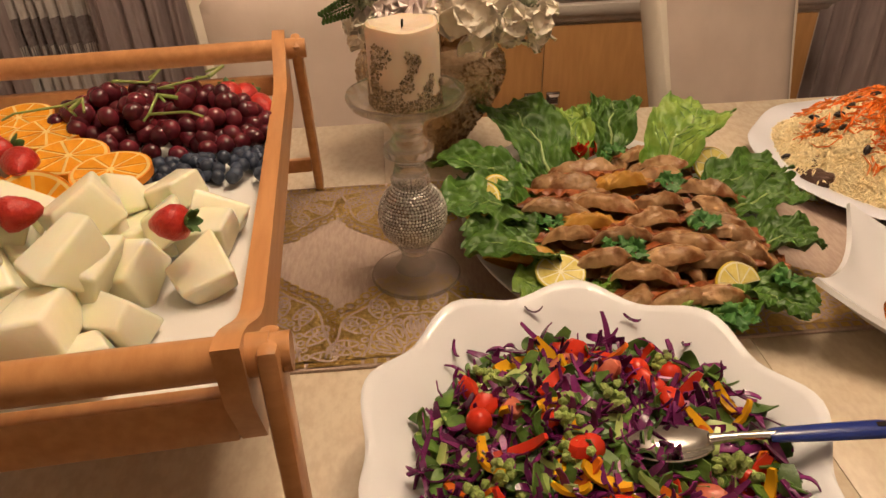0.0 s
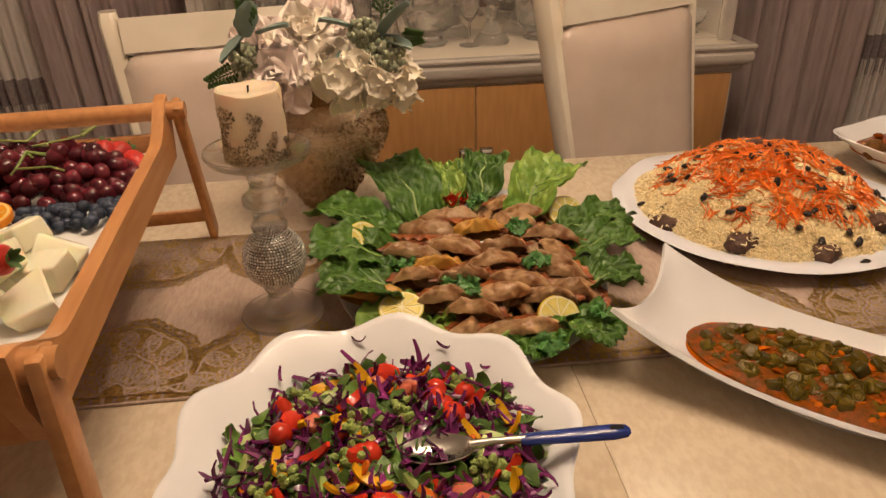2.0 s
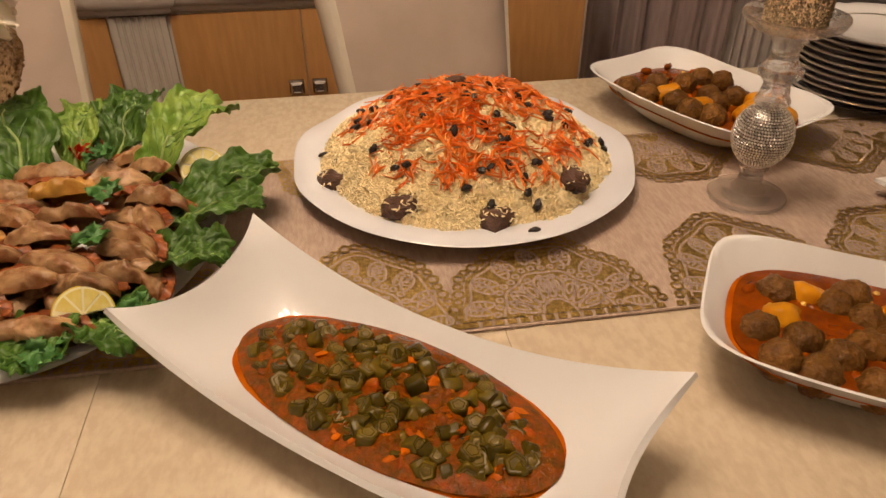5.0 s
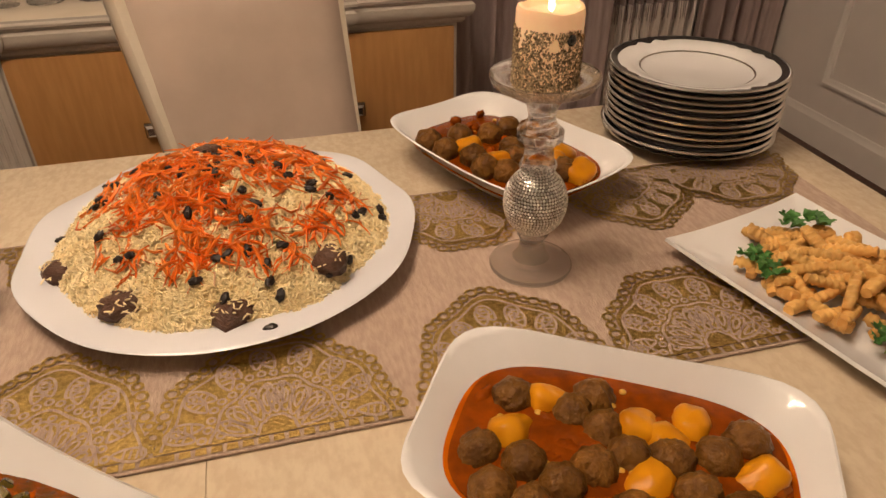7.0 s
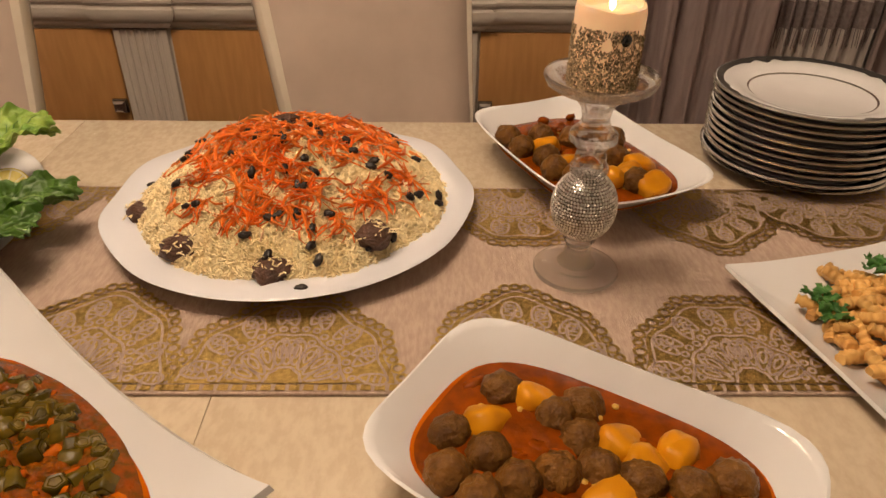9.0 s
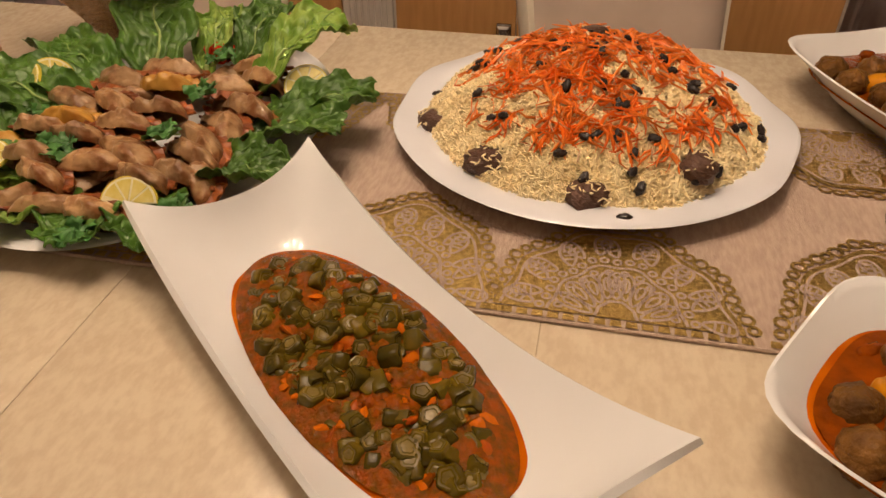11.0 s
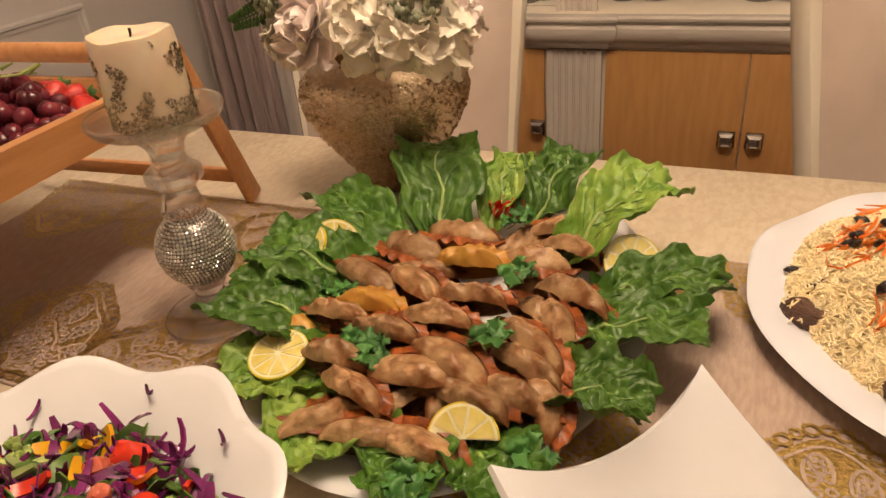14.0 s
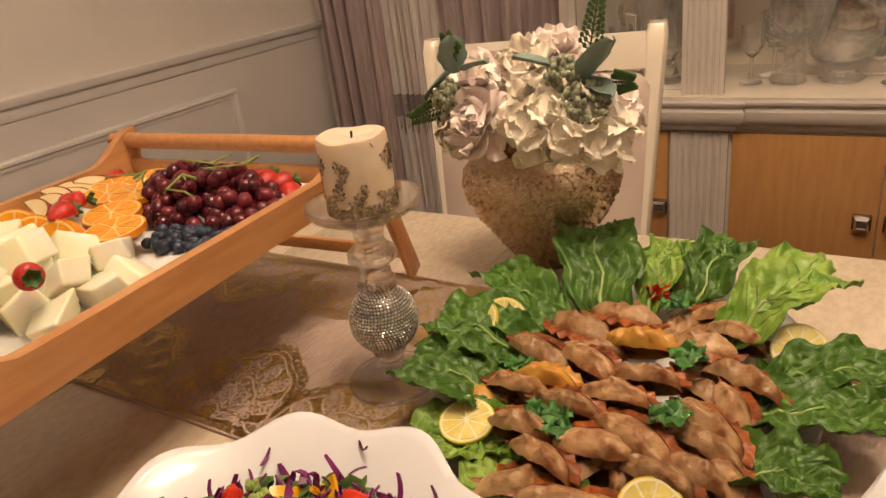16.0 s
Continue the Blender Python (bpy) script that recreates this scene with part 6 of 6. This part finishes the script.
def fruit():
    rng = random.Random(8)
    def put(x, y, z):
        return TM @ Vector((0.88 * x + 0.015, 0.88 * y - 0.024, z))
    # melon chunks over the near half
    cuts = []
    for k in range(9):
        bm = bmesh.new()
        bmesh.ops.create_cube(bm, size=1)
        sx, sy, sz = rng.uniform(0.046, 0.062), rng.uniform(0.036, 0.048), rng.uniform(0.026, 0.035)
        for vtx in bm.verts:
            vtx.co = Vector((vtx.co.x * sx * rng.uniform(0.5, 1.14), vtx.co.y * sy * rng.uniform(0.5, 1.14), vtx.co.z * sz * rng.uniform(0.75, 1.1)))
        bmesh.ops.bevel(bm, geom=bm.edges[:], offset=0.0034, segments=3, affect="EDGES", profile=0.5)
        bm.verts.index_update()
        cuts.append(geo(([tuple(v.co) for v in bm.verts], [tuple(v.index for v in f.verts) for f in bm.faces])).mesh("melon_chunk", MELON, 70))
        bm.free()
    n = 0
    for layer, (nx, ny, zz, sx, y0, y1) in enumerate(((7, 5, 0.018, 0.44, -0.265, 0.005), (6, 4, 0.038, 0.38, -0.235, -0.01), (4, 2, 0.058, 0.26, -0.19, -0.07))):
        for i in range(nx * ny):
            x = -0.5 * sx + sx * (i % nx + 0.5) / nx - 0.012 + rng.uniform(-0.012, 0.012)
            y = y0 + (y1 - y0) * (i // nx + 0.5) / ny + rng.uniform(-0.012, 0.012)
            if x > 0.125 and y < -0.165 + 0.035 * layer:
                continue
            p = put(x, y, TZ + zz)
            tagged(part("melon_chunk", cuts[n % 9], None, None, m=pose(p.x, p.y, p.z, rng.uniform(-32, 32), rng.uniform(-32, 32), rng.uniform(0, 360))), "pale green white honeydew melon chunk on the tray", "melon", "melon chunks on the tray")
            n += 1
    # grapes in a heap at the far right
    gm = [geo(blob(0.0098, 0.0098, 0.0110, 14, 9)).mesh("grape", GRAPE, 80) for _ in range(1)]
    t = thing("grape_bunch", Matrix(), "heap of dark red grapes on green stems on the tray", "grapes")
    for i in range(250):
        a, r = rng.uniform(0, 6.2832), math.sqrt(rng.random())
        x, y = 0.085 + 0.140 * r * math.cos(a), 0.185 + 0.070 * r * math.sin(a)
        z = TZ + 0.012 + 0.052 * (1 - r ** 2.5) * rng.uniform(0.1, 1.0)
        p = put(x, y, z)
        part("grape", gm[0], None, t, m=pose(p.x, p.y, p.z, rng.uniform(-60, 60), rng.uniform(-60, 60), 0))
    for k in range(4):
        x, y = (0.02, 0.13, 0.045, 0.155)[k], (0.125, 0.135, 0.20, 0.20)[k]
        pts = [tuple(put(x + 0.02 * q * math.cos(k * 2 + q), y + 0.016 * q * math.sin(k * 2.3 + q), TZ + 0.066 + 0.006 * math.sin(2 * q))) for q in range(4)]
        part("grape_stem", tube(pts, [0.0021, 0.0018, 0.0015, 0.0010], 7), STEM, t, "green grape stem")
        for q in range(1, 4):
            b = Vector(pts[q])
            part("grape_stem", tube([tuple(b), tuple(b + Vector((rng.uniform(-0.02, 0.02), rng.uniform(-0.02, 0.02), -0.006)))], 0.0012, 5), STEM, t)
    # blueberries in front of the grapes
    bb = geo(revolve([(0.9 * r, 0.9 * h) for r, h in [(0.0, -0.0065), (0.004, -0.0058), (0.0072, -0.002), (0.0075, 0.0015), (0.0058, 0.0052), (0.0030, 0.0066), (0.0028, 0.0072), (0.0022, 0.0060), (0.0, 0.0055)]], 14)).mesh("blueberry", BLUEBERRY, 60)
    for i in range(78):
        u, w = rng.random(), rng.random()
        p = put(0.092 + 0.128 * u, 0.036 + 0.078 * w + 0.008 * u, TZ + 0.009 + 0.013 * rng.random() * (1 - abs(2 * w - 1)))
        tagged(part("blueberry", bb, None, None, m=tumble(rng, p.x, p.y, p.z)), "dusky dark blueberry on the tray", "blueberry", "blueberries on the tray")
    # orange slices and wedges
    for x, y, z, tilt, a in ((0.074, 0.035, 0.034, 3, 15), (0.024, 0.073, 0.036, 5, 40), (-0.022, 0.150, 0.034, 4, 10), (-0.085, 0.150, 0.030, 5, 60), (-0.075, 0.215, 0.030, 6, 0), (-0.14, 0.205, 0.022, 5, 30)):
        p = put(x, y, TZ + z)
        citrus_slice("orange_slice", p.x, p.y, p.z, 0.0345, tilt, a, ORANGEPEEL, ORANGEPITH, ORANGEFLESH, "juicy bright orange slice on the tray", "orange slice", "orange slices on the tray", 0.007)
    for x, y, a in ((0.012, -0.006, 20), (-0.040, 0.000, 35), (-0.100, 0.010, 45)):
        p = put(x, y, TZ + 0.022)
        citrus_slice("orange_wedge", p.x, p.y, p.z, 0.034, 62, a, ORANGEPEEL, ORANGEPITH, ORANGEFLESH, "half round orange wedge on the tray", "orange wedge", "orange wedges on the tray", 0.014, 0.5)
    # apple slices at the far left
    for i in range(7):
        p = put(-0.205 + 0.020 * (i % 2), 0.10 + 0.020 * i, TZ + 0.014 + 0.003 * (i % 3))
        s = thing("apple_slice", pose(p.x, p.y, p.z, 20, 10, -15 + 7 * i), "thin apple slice with red skin on the tray", "apple slice", "apple slices on the tray")
        arc = [(0.034 * math.cos(q), 0.022 * math.sin(q)) for q in np.linspace(0.15, math.pi - 0.15, 16)]
        part("flesh", prism(arc, -0.0035, 0.0035), APPLE, s)
        part("skin", tube([(px * 1.01, py * 1.01, 0) for px, py in arc], 0.0036, 6), APPLESKIN, s, "dark red skin")
    # strawberries, some cut
    def strawberry(x, y, z, tilt, a, cut=False):
        p = put(x, y, TZ + z)
        s = thing("strawberry", pose(p.x, p.y, p.z, 0, 0, a) @ pose(0, 0, 0, tilt, 0, 0) @ Matrix.Scale(0.74 if not cut else 0.86, 4), ("halved ripe strawberry with pale flesh" if cut else "whole ripe red strawberry with a leafy cap") + " on the tray", "strawberry", "strawberries on the tray")
        prof = [(0.0, -0.024), (0.006, -0.021), (0.013, -0.011), (0.0175, 0.002), (0.0165, 0.010), (0.009, 0.0145), (0.0, 0.0145)]
        v, f = revolve(prof, 20)
        if cut:
            v = [(q[0], min(q[1], 0.002), q[2]) for q in v]
            out = [(r * 0.96, z_) for r, z_ in prof] + [(-r * 0.96, z_) for r, z_ in reversed(prof)]
            vv, ff = prism(out, -0.0005, 0.0006)
            part("cut_face", ([(q[0], q[2] + 0.0022, q[1]) for q in vv], ff), STRAWCUT, s, "pale cut face")
        part("berry", (v, f), STRAW, s, smooth=80)
        for k in range(6):
            part("sepal", petal(0.014, 0.005, 0.4, 0.001, k, 5, 4), SEPAL, s, m=turn(60 * k) @ pose(0, 0.002, 0.0145, 25, 0, 0), smooth=80)
    strawberry(0.168, -0.136, 0.062, 80, 75)
    strawberry(0.050, -0.117, 0.072, 85, -60)
    for i, (x, y, z, a) in enumerate(((0.000, 0.022, 0.054, 20), (-0.040, 0.070, 0.048, -40), (0.02, 0.243, 0.020, 10), (0.10, 0.243, 0.022, -30), (0.130, 0.240, 0.030, 20), (0.155, 0.243, 0.022, 80), (0.185, 0.235, 0.030, -20), (0.205, 0.225, 0.020, 40), (0.170, 0.222, 0.036, 15), (-0.17, 0.235, 0.022, -60), (-0.13, 0.115, 0.026, 30))):
        strawberry(x, y, z, -95 + 10 * (i % 3), a, True)


fruit()
